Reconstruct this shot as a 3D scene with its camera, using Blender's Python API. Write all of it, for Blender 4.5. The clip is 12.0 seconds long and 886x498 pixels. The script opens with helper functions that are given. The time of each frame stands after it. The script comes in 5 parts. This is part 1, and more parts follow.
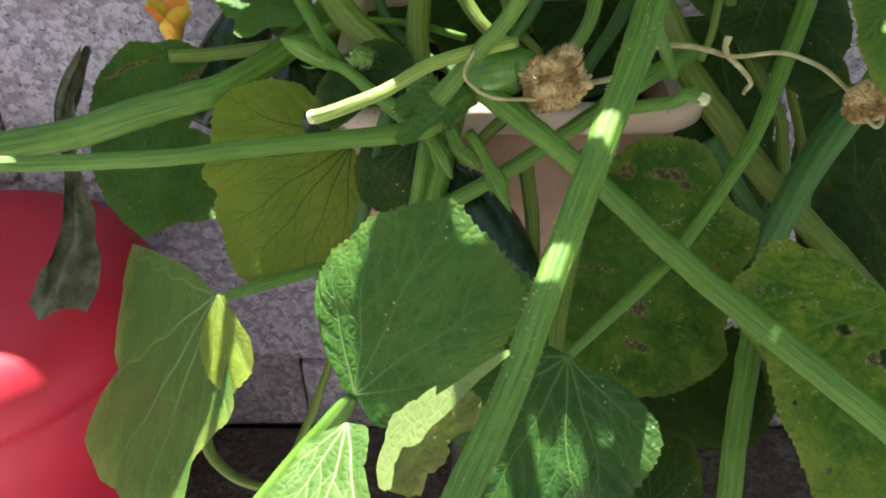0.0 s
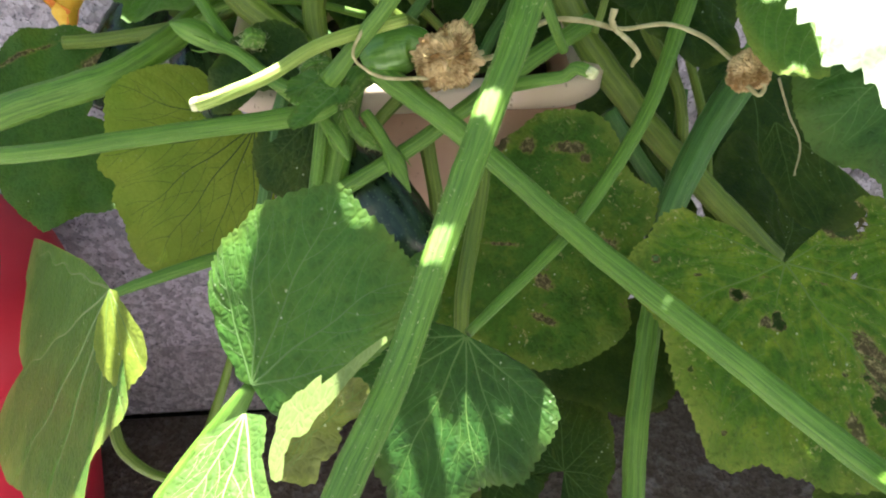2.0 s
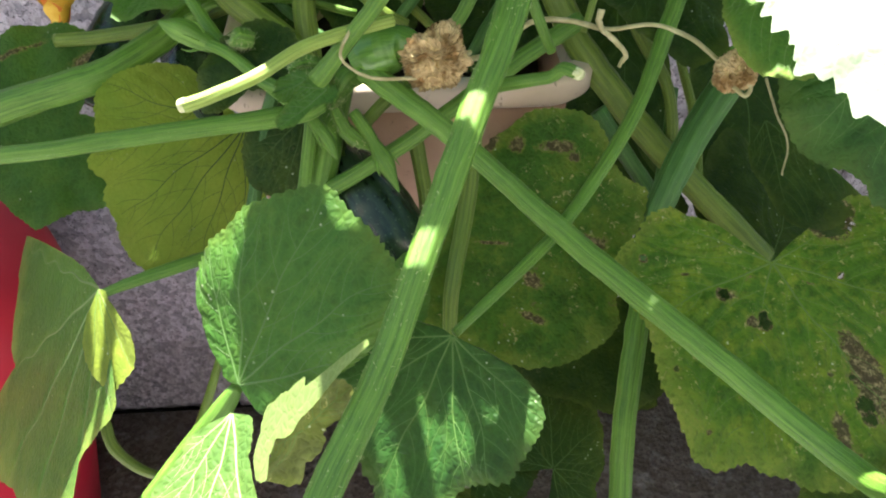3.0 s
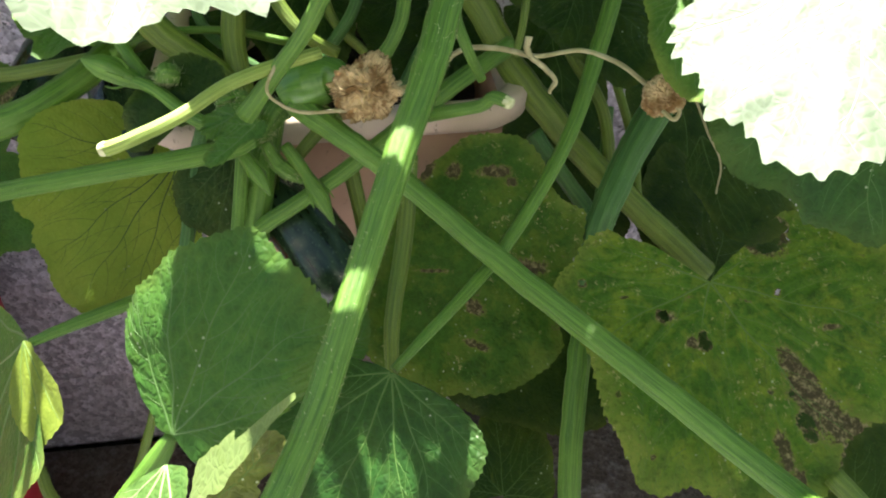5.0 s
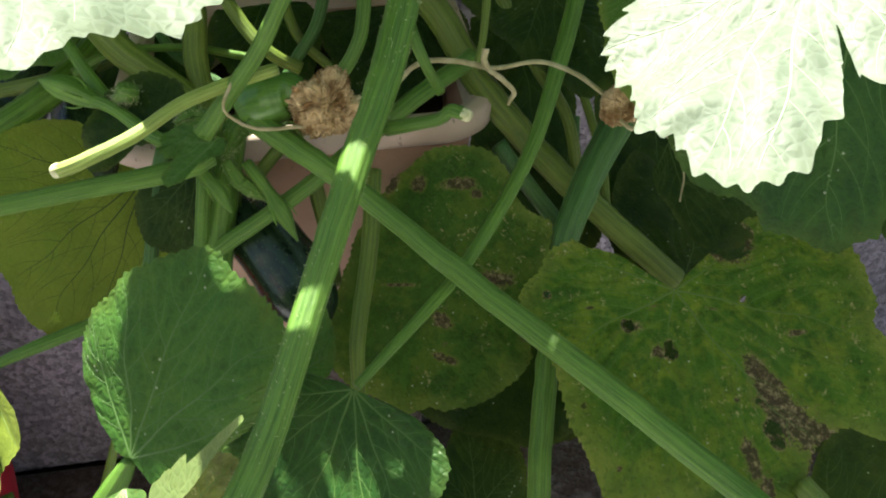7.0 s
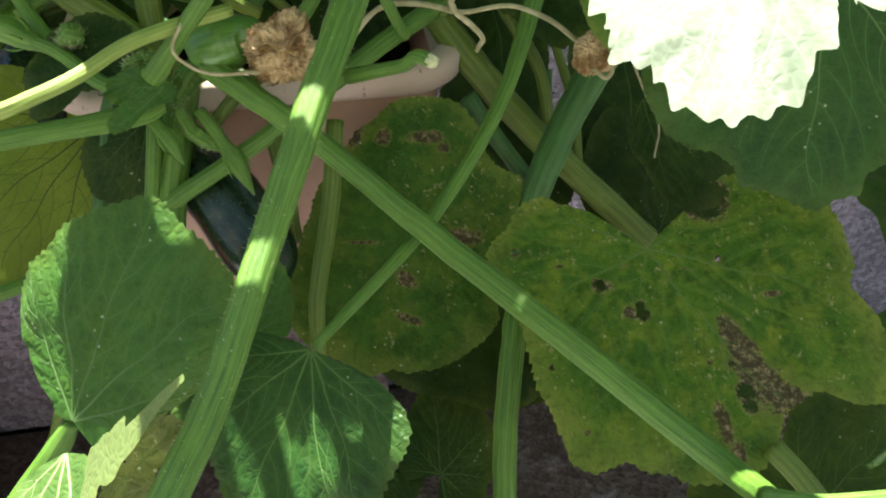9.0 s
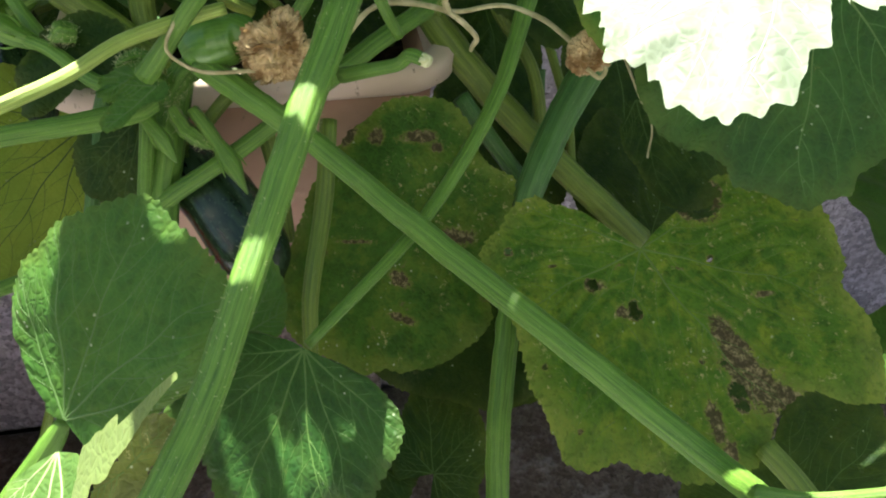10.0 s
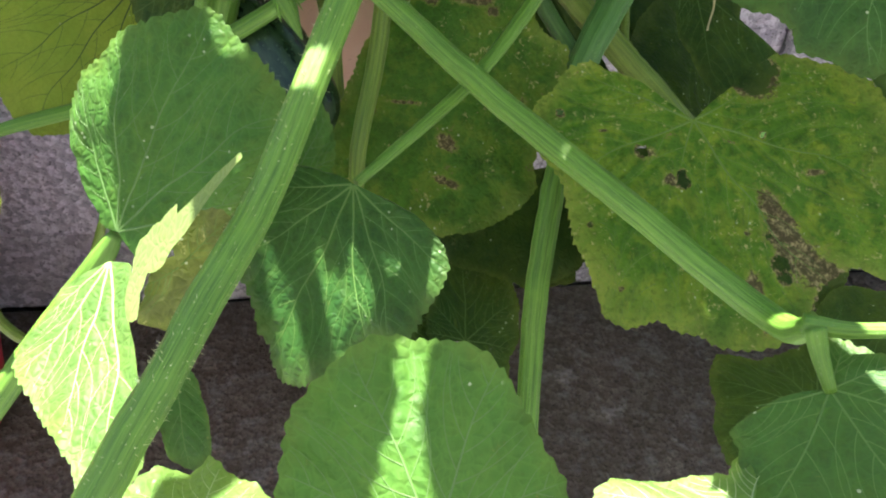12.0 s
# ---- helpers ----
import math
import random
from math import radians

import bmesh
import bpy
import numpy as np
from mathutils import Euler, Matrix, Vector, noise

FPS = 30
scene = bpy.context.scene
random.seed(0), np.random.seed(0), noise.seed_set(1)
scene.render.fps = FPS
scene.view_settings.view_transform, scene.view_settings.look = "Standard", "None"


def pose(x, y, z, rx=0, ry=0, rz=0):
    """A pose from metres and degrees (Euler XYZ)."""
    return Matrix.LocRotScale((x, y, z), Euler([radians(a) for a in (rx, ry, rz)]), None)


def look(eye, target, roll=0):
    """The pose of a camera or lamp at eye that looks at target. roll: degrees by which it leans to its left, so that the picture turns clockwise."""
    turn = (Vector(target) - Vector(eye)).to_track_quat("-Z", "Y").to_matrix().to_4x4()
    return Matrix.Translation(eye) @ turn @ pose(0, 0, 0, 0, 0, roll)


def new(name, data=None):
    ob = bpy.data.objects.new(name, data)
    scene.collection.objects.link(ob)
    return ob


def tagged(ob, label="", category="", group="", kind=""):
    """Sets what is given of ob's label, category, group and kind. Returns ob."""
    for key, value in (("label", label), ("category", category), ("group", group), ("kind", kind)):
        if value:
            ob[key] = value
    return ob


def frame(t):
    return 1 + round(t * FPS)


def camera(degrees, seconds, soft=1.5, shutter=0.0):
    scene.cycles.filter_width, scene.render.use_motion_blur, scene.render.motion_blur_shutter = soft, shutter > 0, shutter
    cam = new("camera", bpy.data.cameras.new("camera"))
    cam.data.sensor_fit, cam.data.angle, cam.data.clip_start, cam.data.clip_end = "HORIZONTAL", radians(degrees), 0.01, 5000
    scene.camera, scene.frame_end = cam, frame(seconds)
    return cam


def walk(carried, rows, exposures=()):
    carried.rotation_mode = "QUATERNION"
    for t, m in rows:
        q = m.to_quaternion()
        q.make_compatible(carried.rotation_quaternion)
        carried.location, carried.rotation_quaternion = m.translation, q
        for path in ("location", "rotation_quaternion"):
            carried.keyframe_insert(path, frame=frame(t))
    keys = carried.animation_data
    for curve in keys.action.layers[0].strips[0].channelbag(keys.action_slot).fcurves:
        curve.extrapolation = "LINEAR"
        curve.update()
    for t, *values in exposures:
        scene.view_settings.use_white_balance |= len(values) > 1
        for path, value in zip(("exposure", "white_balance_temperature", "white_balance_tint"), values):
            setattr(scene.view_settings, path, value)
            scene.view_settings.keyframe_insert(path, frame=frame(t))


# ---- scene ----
cam = camera(53.5, 12.0, soft=2.0)
PATH = [
    (0, (0.01, 0.054, 0.908), (-0.014, 1.631, -0.322), -0.6),
    (0.5, (0.015, 0.051, 0.895), (0.022, 1.587, -0.385), 0.3),
    (1, (0.036, 0.054, 0.913), (0.082, 1.593, -0.363), -0.6),
    (1.5, (0.051, 0.064, 0.914), (0.129, 1.602, -0.363), -0.9),
    (2, (0.046, 0.06, 0.911), (0.142, 1.594, -0.369), -0.3),
    (2.5, (0.042, 0.042, 0.917), (0.133, 1.573, -0.367), -0.2),
    (2.7, (0.053, 0.049, 0.917), (0.142, 1.577, -0.371), -0.3),
    (4.3, (0.06, 0.079, 0.915), (0.216, 1.584, -0.393), -0.1),
    (4.5, (0.066, 0.08, 0.912), (0.231, 1.588, -0.392), -0.1),
    (5, (0.074, 0.078, 0.926), (0.261, 1.601, -0.356), -0.4),
    (5.5, (0.071, 0.078, 0.919), (0.266, 1.612, -0.35), -0.3),
    (6, (0.079, 0.084, 0.922), (0.279, 1.613, -0.351), -0.6),
    (6.5, (0.095, 0.072, 0.938), (0.294, 1.605, -0.33), -1.3),
    (7, (0.096, 0.08, 0.926), (0.304, 1.614, -0.34), -1.2),
    (7.5, (0.104, 0.089, 0.918), (0.334, 1.603, -0.369), -0.6),
    (9.5, (0.105, 0.097, 0.899), (0.373, 1.57, -0.426), 1.0),
    (10, (0.104, 0.096, 0.9), (0.382, 1.571, -0.423), 1.3),
    (10.5, (0.104, 0.095, 0.902), (0.387, 1.569, -0.42), 1.6),
    (10.8, (0.093, 0.096, 0.874), (0.378, 1.566, -0.452), 2.0),
    (11, (0.085, 0.088, 0.872), (0.336, 1.532, -0.489), 2.0),
    (11.5, (0.092, 0.09, 0.861), (0.336, 1.496, -0.541), 3.0),
    (12, (0.081, 0.053, 0.852), (0.302, 1.451, -0.561), 4.0),
]
EXPOSURES = [(t, 2.18 + e, 6500, 10) for t, e in ((0.0, 0.05), (0.5, 0.5), (1.5, 0.55), (2.5, 0.5), (4.5, 0.3), (5.0, 0.15), (5.5, 0.0), (6.5, -0.05), (7.0, -0.25), (7.5, -0.25), (9.5, 0.05), (10.5, 0.05), (11.5, 0.3), (12.0, 0.6))]
walk(cam, [(t, look(eye, target, roll)) for t, eye, target, roll in PATH], EXPOSURES)

# ---- sky and sun ----
SUN_ELEVATION, SUN_AZIMUTH = 62.0, -15.0  # degrees; the azimuth counts from straight ahead towards the right
world = bpy.data.worlds.new("sky")
scene.world = world
world.use_nodes = True
wn = world.node_tree.nodes
sky = wn.new("ShaderNodeTexSky")
sky.sky_type, sky.sun_disc = "NISHITA", False
sky.sun_elevation, sky.sun_rotation = radians(SUN_ELEVATION), radians(SUN_AZIMUTH)
world.node_tree.links.new(sky.outputs[0], wn["Background"].inputs[0])
wn["Background"].inputs[1].default_value = 0.046
sun = new("sun", bpy.data.lights.new("sun", "SUN"))
sun.data.energy, sun.data.angle, sun.data.color = 5.0, radians(0.6), (1.0, 0.95, 0.86)
toward = Vector((math.sin(radians(SUN_AZIMUTH)) * math.cos(radians(SUN_ELEVATION)), math.cos(radians(SUN_AZIMUTH)) * math.cos(radians(SUN_ELEVATION)), math.sin(radians(SUN_ELEVATION))))
sun.matrix_basis = look(toward * 5, (0, 0, 0))

# ---- materials ----


class Nodes:
    """A small builder for node materials."""

    def __init__(self, name):
        self.mat = bpy.data.materials.new(name)
        self.mat.use_nodes = True
        self.tree = self.mat.node_tree
        self.bsdf = self.tree.nodes["Principled BSDF"]
        self.out = self.tree.nodes["Material Output"]

    def put(self, target, value):
        if isinstance(value, bpy.types.NodeSocket):
            self.tree.links.new(value, target)
        elif value is not None:
            if target.type == "RGBA" and len(value) == 3:
                value = (*value, 1)
            target.default_value = value

    def node(self, kind, **inputs):
        n = self.tree.nodes.new(kind)
        for key, value in inputs.items():
            self.put(n.inputs[key.replace("_", " ")], value)
        return n

    def math(self, op, a, b=0.0, clamp=False):
        n = self.tree.nodes.new("ShaderNodeMath")
        n.operation, n.use_clamp = op, clamp
        self.put(n.inputs[0], a), self.put(n.inputs[1], b)
        return n.outputs[0]

    def coords(self, scale=(1, 1, 1), shift=True, source="Object"):
        n = self.tree.nodes.new("ShaderNodeTexCoord")
        m = self.node("ShaderNodeMapping", Vector=n.outputs[source], Scale=scale)
        if shift:
            info = self.tree.nodes.new("ShaderNodeObjectInfo")
            add = self.tree.nodes.new("ShaderNodeVectorMath")
            add.operation = "ADD"
            self.put(add.inputs[0], m.outputs[0])
            self.put(add.inputs[1], self.math("MULTIPLY", info.outputs["Random"], 40.0))
            return add.outputs[0]
        return m.outputs[0]

    def noise(self, vec, scale, detail=4.0, rough=0.55):
        return self.node("ShaderNodeTexNoise", Vector=vec, Scale=scale, Detail=detail, Roughness=rough).outputs[0]

    def cells(self, vec, scale, feature="F1", out="Distance"):
        n = self.node("ShaderNodeTexVoronoi", Vector=vec, Scale=scale)
        n.feature = feature
        return n.outputs[out]

    def ramp(self, fac, lo, hi):
        n = self.tree.nodes.new("ShaderNodeMapRange")
        n.interpolation_type = "SMOOTHSTEP"
        self.put(n.inputs[0], fac)
        n.inputs[1].default_value, n.inputs[2].default_value = lo, hi
        return n.outputs[0]

    def mix(self, fac, a, b, blend="MIX"):
        n = self.tree.nodes.new("ShaderNodeMix")
        n.data_type, n.blend_type = "RGBA", blend
        self.put(n.inputs[0], fac), self.put(n.inputs[6], a), self.put(n.inputs[7], b)
        return n.outputs[2]

    def bump(self, height, strength=0.5, distance=0.001):
        n = self.node("ShaderNodeBump", Height=height, Strength=strength, Distance=distance)
        self.put(self.bsdf.inputs["Normal"], n.outputs[0])
        return n.outputs[0]

    def done(self, colour, rough, specular=None, **more):
        self.put(self.bsdf.inputs["Base Color"], colour)
        self.put(self.bsdf.inputs["Roughness"], rough)
        self.put(self.bsdf.inputs["Specular IOR Level"], specular)
        for key, value in more.items():
            self.put(self.bsdf.inputs[key.replace("_", " ")], value)
        return self.mat

    def thin(self, colour, fac, normal=None):
        """Lets light through a leaf."""
        t = self.node("ShaderNodeBsdfTranslucent", Color=colour, Normal=normal)
        m = self.node("ShaderNodeMixShader", Fac=fac)
        self.put(m.inputs[1], self.bsdf.outputs[0]), self.put(m.inputs[2], t.outputs[0])
        self.put(self.out.inputs[0], m.outputs[0])


LEAF_LOOKS = {  # dark green, light green, yellow share, edge share, brown share, light passing through, unevenness
    "fresh": ((0.036, 0.115, 0.018), (0.064, 0.170, 0.026), 0.08, 0.22, 0.0, 0.33, 0.8),
    # green lightened for the lobes that catch the sun
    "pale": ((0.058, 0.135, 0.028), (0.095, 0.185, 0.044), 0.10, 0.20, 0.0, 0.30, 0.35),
    # sunlight on a leaf's margin, painted as a paler green
    "sunlit_edge": ((0.17, 0.255, 0.075), (0.25, 0.335, 0.12), 0.10, 0.20, 0.0, 0.30, 0.3),
    "deep": ((0.015, 0.062, 0.012), (0.032, 0.102, 0.018), 0.05, 0.20, 0.0, 0.25, 0.8),
    "curl": ((0.075, 0.095, 0.025), (0.13, 0.155, 0.04), 0.25, 0.3, 0.6, 0.10, 1.0),
    "blotched": ((0.028, 0.095, 0.010), (0.055, 0.150, 0.016), 0.30, 0.55, 0.75, 0.30, 1.0),
    "old": ((0.030, 0.098, 0.010), (0.078, 0.175, 0.016), 0.62, 0.85, 1.0, 0.30, 1.3),
    "yellowing": ((0.052, 0.135, 0.022), (0.088, 0.190, 0.030), 0.14, 0.85, 0.0, 0.22, 0.7),
    "golden": ((0.13, 0.185, 0.025), (0.20, 0.26, 0.036), 0.35, 0.5, 0.0, 0.22, 0.8),
    # lighter base colour stands in for light coming through from behind
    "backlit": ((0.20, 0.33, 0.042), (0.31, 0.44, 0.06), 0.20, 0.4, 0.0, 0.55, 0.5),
    # sun glare is put into this washed-out green
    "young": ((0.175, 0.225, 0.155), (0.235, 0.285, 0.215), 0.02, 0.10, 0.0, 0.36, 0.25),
    # deep shade is put into this leaf colour
    "shade_toned": ((0.012, 0.038, 0.008), (0.023, 0.058, 0.011), 0.10, 0.25, 0.1, 0.22, 0.8),
}


def leaf_material(look_name):
    dark, light, yellow, edge_share, brown, through_share, uneven = LEAF_LOOKS[look_name]
    glossy = look_name in ("fresh", "pale", "young", "deep", "sunlit_edge")
    k = Nodes("leaf_" + look_name)
    v = k.coords()

    def given(name):
        n = k.tree.nodes.new("ShaderNodeAttribute")
        n.attribute_name = name
        return n.outputs["Fac"]

    broad, mid = k.noise(v, 22, 3), k.noise(v, 75, 5, 0.6)
    col = k.mix(k.math("MULTIPLY", k.ramp(broad, 0.3, 0.7), 0.4 + 0.6 * uneven), dark, light)
    blotch = k.ramp(k.noise(v, 48, 6, 0.72), 0.50, 0.64)
    col = k.mix(k.math("MULTIPLY", blotch, 0.45 * uneven), col, tuple(0.6 * c for c in dark))
    # paler along the veins, greener in the fields between them
    halo = given("halo")
    col = k.mix(k.math("MULTIPLY", halo, 0.30 if look_name != "backlit" else 0.0), col, tuple(1.35 * c for c in light))
    gold = k.math("MULTIPLY", k.math("ADD", k.math("MULTIPLY", k.ramp(mid, 0.50, 0.62), 0.55), k.math("MULTIPLY", k.ramp(k.noise(v, 30, 6, 0.7), 0.49, 0.61), 0.7)), yellow, True)
    col = k.mix(gold, col, (0.22, 0.29, 0.028))
    worn = k.math("MULTIPLY", k.ramp(k.math("ADD", given("edge"), k.math("MULTIPLY", broad, 0.35)), 0.97, 1.32), edge_share)
    col = k.mix(worn, col, (0.27, 0.31, 0.06))
    # freckles and dry flecks in clusters
    tan = k.math("MULTIPLY", k.ramp(k.noise(v, 170, 6, 0.78), 0.575, 0.63), k.ramp(k.noise(v, 21, 3), 0.48, 0.57))
    col = k.mix(k.math("MULTIPLY", tan, min(1.0, 1.5 * brown)), col, (0.38, 0.36, 0.15))
    spots = k.ramp(k.noise(v, 60, 6, 0.7), 0.655, 0.70)
    col = k.mix(k.math("MULTIPLY", spots, brown), col, (0.17, 0.13, 0.06))
    grain = k.noise(v, 210, 4, 0.65)
    col = k.mix(k.math("MULTIPLY", k.ramp(grain, 0.48, 0.72), 0.40 * uneven), col, tuple(0.5 * c for c in dark))
    speck = k.math("LESS_THAN", k.cells(v, 135), 0.13)
    gate = k.ramp(k.noise(v, 30, 2), 0.56, 0.63)
    col = k.mix(k.math("MULTIPLY", k.math("MULTIPLY", speck, gate), 0.7), col, (0.46, 0.52, 0.36))
    # the fine net of veins
    wob = k.node("ShaderNodeVectorMath", Vector=v)
    wob.operation = "ADD"
    k.put(wob.inputs[1], k.math("MULTIPLY", k.noise(v, 60, 2), 0.012))
    net = k.cells(wob.outputs[0], 165, "DISTANCE_TO_EDGE")
    # the backlit look gets a dark net, as against light behind it
    col = k.mix(k.math("MULTIPLY", k.math("SUBTRACT", 1.0, k.ramp(net, 0.0, 0.10)), 0.22), col, tuple(0.55 * c for c in dark) if look_name in ("backlit", "golden") else tuple(1.5 * c for c in light))
    # dead tissue: tan with a dark ragged border
    dead = k.math("ADD", given("dead"), k.math("MULTIPLY", k.math("SUBTRACT", k.noise(v, 105, 7, 0.8), 0.5), 2.6))
    dry = k.mix(k.ramp(k.noise(v, 230, 5, 0.75), 0.45, 0.68), (0.060, 0.046, 0.024), (0.36, 0.31, 0.15))
    col = k.mix(k.math("MULTIPLY", k.ramp(dead, 0.30, 0.62), 0.5), col, (0.22, 0.24, 0.05))
    col = k.mix(k.ramp(dead, 0.60, 0.74), col, dry)
    h = k.math("ADD", k.math("MULTIPLY", k.noise(v, 190, 3, 0.6), 0.5), k.math("ADD", k.math("MULTIPLY", k.ramp(net, 0.0, 0.35), 0.55), k.math("MULTIPLY", mid, 0.22)))
    nrm = k.bump(h, 0.30 if look_name in ("young", "sunlit_edge", "golden") else 0.5, 0.0014)
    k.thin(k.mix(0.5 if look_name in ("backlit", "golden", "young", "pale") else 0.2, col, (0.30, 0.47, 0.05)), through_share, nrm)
    return k.done(col, k.math("ADD", 0.42, k.math("MULTIPLY", mid, 0.2)), 0.24 if glossy else 0.16, Sheen_Weight=0.02, Sheen_Roughness=0.45)


LEAF = {name: leaf_material(name) for name in LEAF_LOOKS}


def vein_material(name, colour):
    k = Nodes(name)
    n = k.noise(k.coords(), 160, 3)
    k.bump(n, 0.3, 0.0004)
    return k.done(k.mix(n, tuple(c * 0.75 for c in colour), colour), 0.5, 0.3)


VEIN = vein_material("pale_vein", (0.11, 0.215, 0.06))
VEIN_BRIGHT = vein_material("white_vein", (0.34, 0.44, 0.20))
VEIN_MID = vein_material("faded_vein", (0.12, 0.21, 0.04))
VEIN_OLD = vein_material("old_vein", (0.07, 0.135, 0.022))
VEINS = {"pale": VEIN_BRIGHT, "deep": vein_material("light_vein", (0.10, 0.195, 0.045)), "young": vein_material("sun_paled_vein", (0.40, 0.48, 0.33)), "old": VEIN_MID, "curl": VEIN_MID, "shade_toned": VEIN_OLD, "backlit": VEIN_OLD, "golden": VEIN_MID, "yellowing": vein_material("tan_vein", (0.17, 0.26, 0.09)), "blotched": VEIN_OLD}


def stem_material(name, a, b):
    """Ten ribs run along a stalk, pale on the crest and deep green between."""
    k = Nodes(name)
    uv = k.tree.nodes.new("ShaderNodeTexCoord").outputs["UV"]
    wave = k.math("COSINE", k.math("MULTIPLY", k.node("ShaderNodeSeparateXYZ", Vector=uv).outputs[0], 62.832))
    streak = k.noise(k.coords((9, 0.12, 1), True, "UV"), 9, 5, 0.65)
    blot = k.noise(k.coords(), 38, 3)
    dots = k.math("LESS_THAN", k.cells(k.coords(), 330), 0.12)
    col = k.mix(k.ramp(streak, 0.34, 0.60), a, b)
    crest = k.math("MULTIPLY", k.ramp(wave, 0.2, 1.0), k.ramp(streak, 0.25, 0.6))
    col = k.mix(k.math("MULTIPLY", crest, 0.16), col, tuple(min(1, 1.5 * c) for c in b))
    col = k.mix(k.math("MULTIPLY", k.ramp(wave, -0.3, -1.0), 0.22), col, tuple(0.6 * c for c in a))
    col = k.mix(k.math("MULTIPLY", k.ramp(blot, 0.45, 0.75), 0.30), col, tuple(min(1, 1.4 * c) for c in b))
    col = k.mix(k.math("MULTIPLY", dots, 0.30), col, (0.40, 0.52, 0.24))
    k.bump(k.math("ADD", streak, k.math("MULTIPLY", k.noise(k.coords(), 500, 2), 0.4)), 0.5, 0.0012)
    return k.done(col, k.math("ADD", 0.36, k.math("MULTIPLY", blot, 0.2)), 0.38, Subsurface_Weight=0.12, Subsurface_Radius=(0.004, 0.006, 0.002))


STEM = {
    "green": stem_material("stalk_green", (0.052, 0.140, 0.016), (0.128, 0.255, 0.036)),
    "deep": stem_material("stalk_deep", (0.036, 0.110, 0.026), (0.070, 0.170, 0.040)),
    "olive": stem_material("stalk_olive", (0.085, 0.145, 0.020), (0.145, 0.215, 0.032)),
    # yellow-green, with the sun on this stalk put into the tone
    "straw": stem_material("stalk_sun_paled", (0.20, 0.31, 0.05), (0.35, 0.46, 0.11)),
}


def mottled(name, a, b, scale, rough, spec=0.4, bump=0.3, depth=0.001, detail=5.0, lo=0.35, hi=0.65):
    k = Nodes(name)
    v = k.coords()
    n = k.noise(v, scale, detail, 0.6)
    big = k.noise(v, scale * 0.17, 3)
    col = k.mix(k.ramp(n, lo, hi), a, b)
    col = k.mix(k.math("MULTIPLY", k.ramp(big, 0.4, 0.75), 0.4), col, tuple(0.6 * c for c in a))
    k.bump(n, bump, depth)
    return k.done(col, rough, spec)


CUT = mottled("cut_flesh", (0.50, 0.55, 0.25), (0.72, 0.74, 0.45), 300, 0.5)
DRY = mottled("dry_petal", (0.22, 0.13, 0.045), (0.70, 0.55, 0.29), 70, 0.7, 0.2, 0.6, 0.002)
DRY_TENDRIL = mottled("dry_tendril", (0.33, 0.30, 0.14), (0.52, 0.48, 0.27), 90, 0.6)
WITHERED = mottled("withered_leaf", (0.065, 0.070, 0.042), (0.14, 0.145, 0.09), 60, 0.75, 0.2, 0.7, 0.003)
PETAL = mottled("orange_petal", (0.62, 0.17, 0.02), (0.80, 0.33, 0.04), 60, 0.55)
PETAL_TOP = mottled("yellow_petal", (0.75, 0.45, 0.04), (0.85, 0.62, 0.10), 60, 0.55)
SOIL = mottled("potting_soil", (0.012, 0.009, 0.007), (0.045, 0.033, 0.024), 90, 0.95, 0.1, 1.0, 0.006)
RENDERED = mottled("bounce_wall_render", (0.28, 0.265, 0.245), (0.36, 0.345, 0.32), 40, 0.9, 0.2, 0.5, 0.003)
MORTAR = mottled("joint_soil", (0.025, 0.022, 0.02), (0.07, 0.06, 0.055), 60, 0.95, 0.1, 1.0, 0.006)


def fruit_material(name, a, b, stripe):
    k = Nodes(name)
    v = k.coords((1, 1, 1), True, "UV")
    n = k.noise(k.coords((14, 0.9, 1), True, "UV"), 2.5, 5, 0.6)
    dots = k.math("LESS_THAN", k.cells(k.coords(), 240), 0.20)
    col = k.mix(k.ramp(n, 0.35, 0.70), a, b)
    col = k.mix(k.math("MULTIPLY", dots, stripe), col, (0.22, 0.33, 0.16))
    k.bump(n, 0.2, 0.001)
    return k.done(col, 0.25, 0.5)


ZUCCHINI = fruit_material("zucchini_skin", (0.008, 0.022, 0.010), (0.024, 0.052, 0.022), 0.13)
YOUNG = fruit_material("young_fruit_skin", (0.085, 0.205, 0.034), (0.135, 0.285, 0.048), 0.08)


def granite_material(name, darkening, pale=((0.36, 0.34, 0.395), (0.64, 0.61, 0.69))):
    k = Nodes(name)
    v = k.coords()
    grains = k.node("ShaderNodeTexVoronoi", Vector=v, Scale=120.0)
    pick = k.node("ShaderNodeSeparateColor", Color=grains.outputs["Color"]).outputs[0]
    fine = k.noise(v, 210, 5, 0.7)
    big = k.noise(v, 5, 4, 0.6)
    mid = k.noise(v, 34, 5, 0.65)
    col = k.mix(k.ramp(pick, 0.2, 0.9), *pale)
    col = k.mix(k.ramp(fine, 0.55, 0.66), col, (0.07, 0.065, 0.075))
    col = k.mix(k.math("MULTIPLY", k.ramp(mid, 0.5, 0.68), 0.6), col, (0.64, 0.61, 0.67))
    col = k.mix(k.math("MULTIPLY", k.ramp(big, 0.52, 0.7), 0.4), col, (0.20, 0.175, 0.17))
    col = k.mix(k.math("MULTIPLY", k.ramp(k.noise(v, 12, 5, 0.65), 0.05, 0.5), darkening), col, (0.034, 0.025, 0.017))
    k.bump(k.math("ADD", k.math("MULTIPLY", mid, 2.0), k.math("ADD", fine, grains.outputs["Distance"])), 0.8, 0.006)
    return k.done(col, 0.8, 0.25)


GRANITE = granite_material("granite", 0.0)
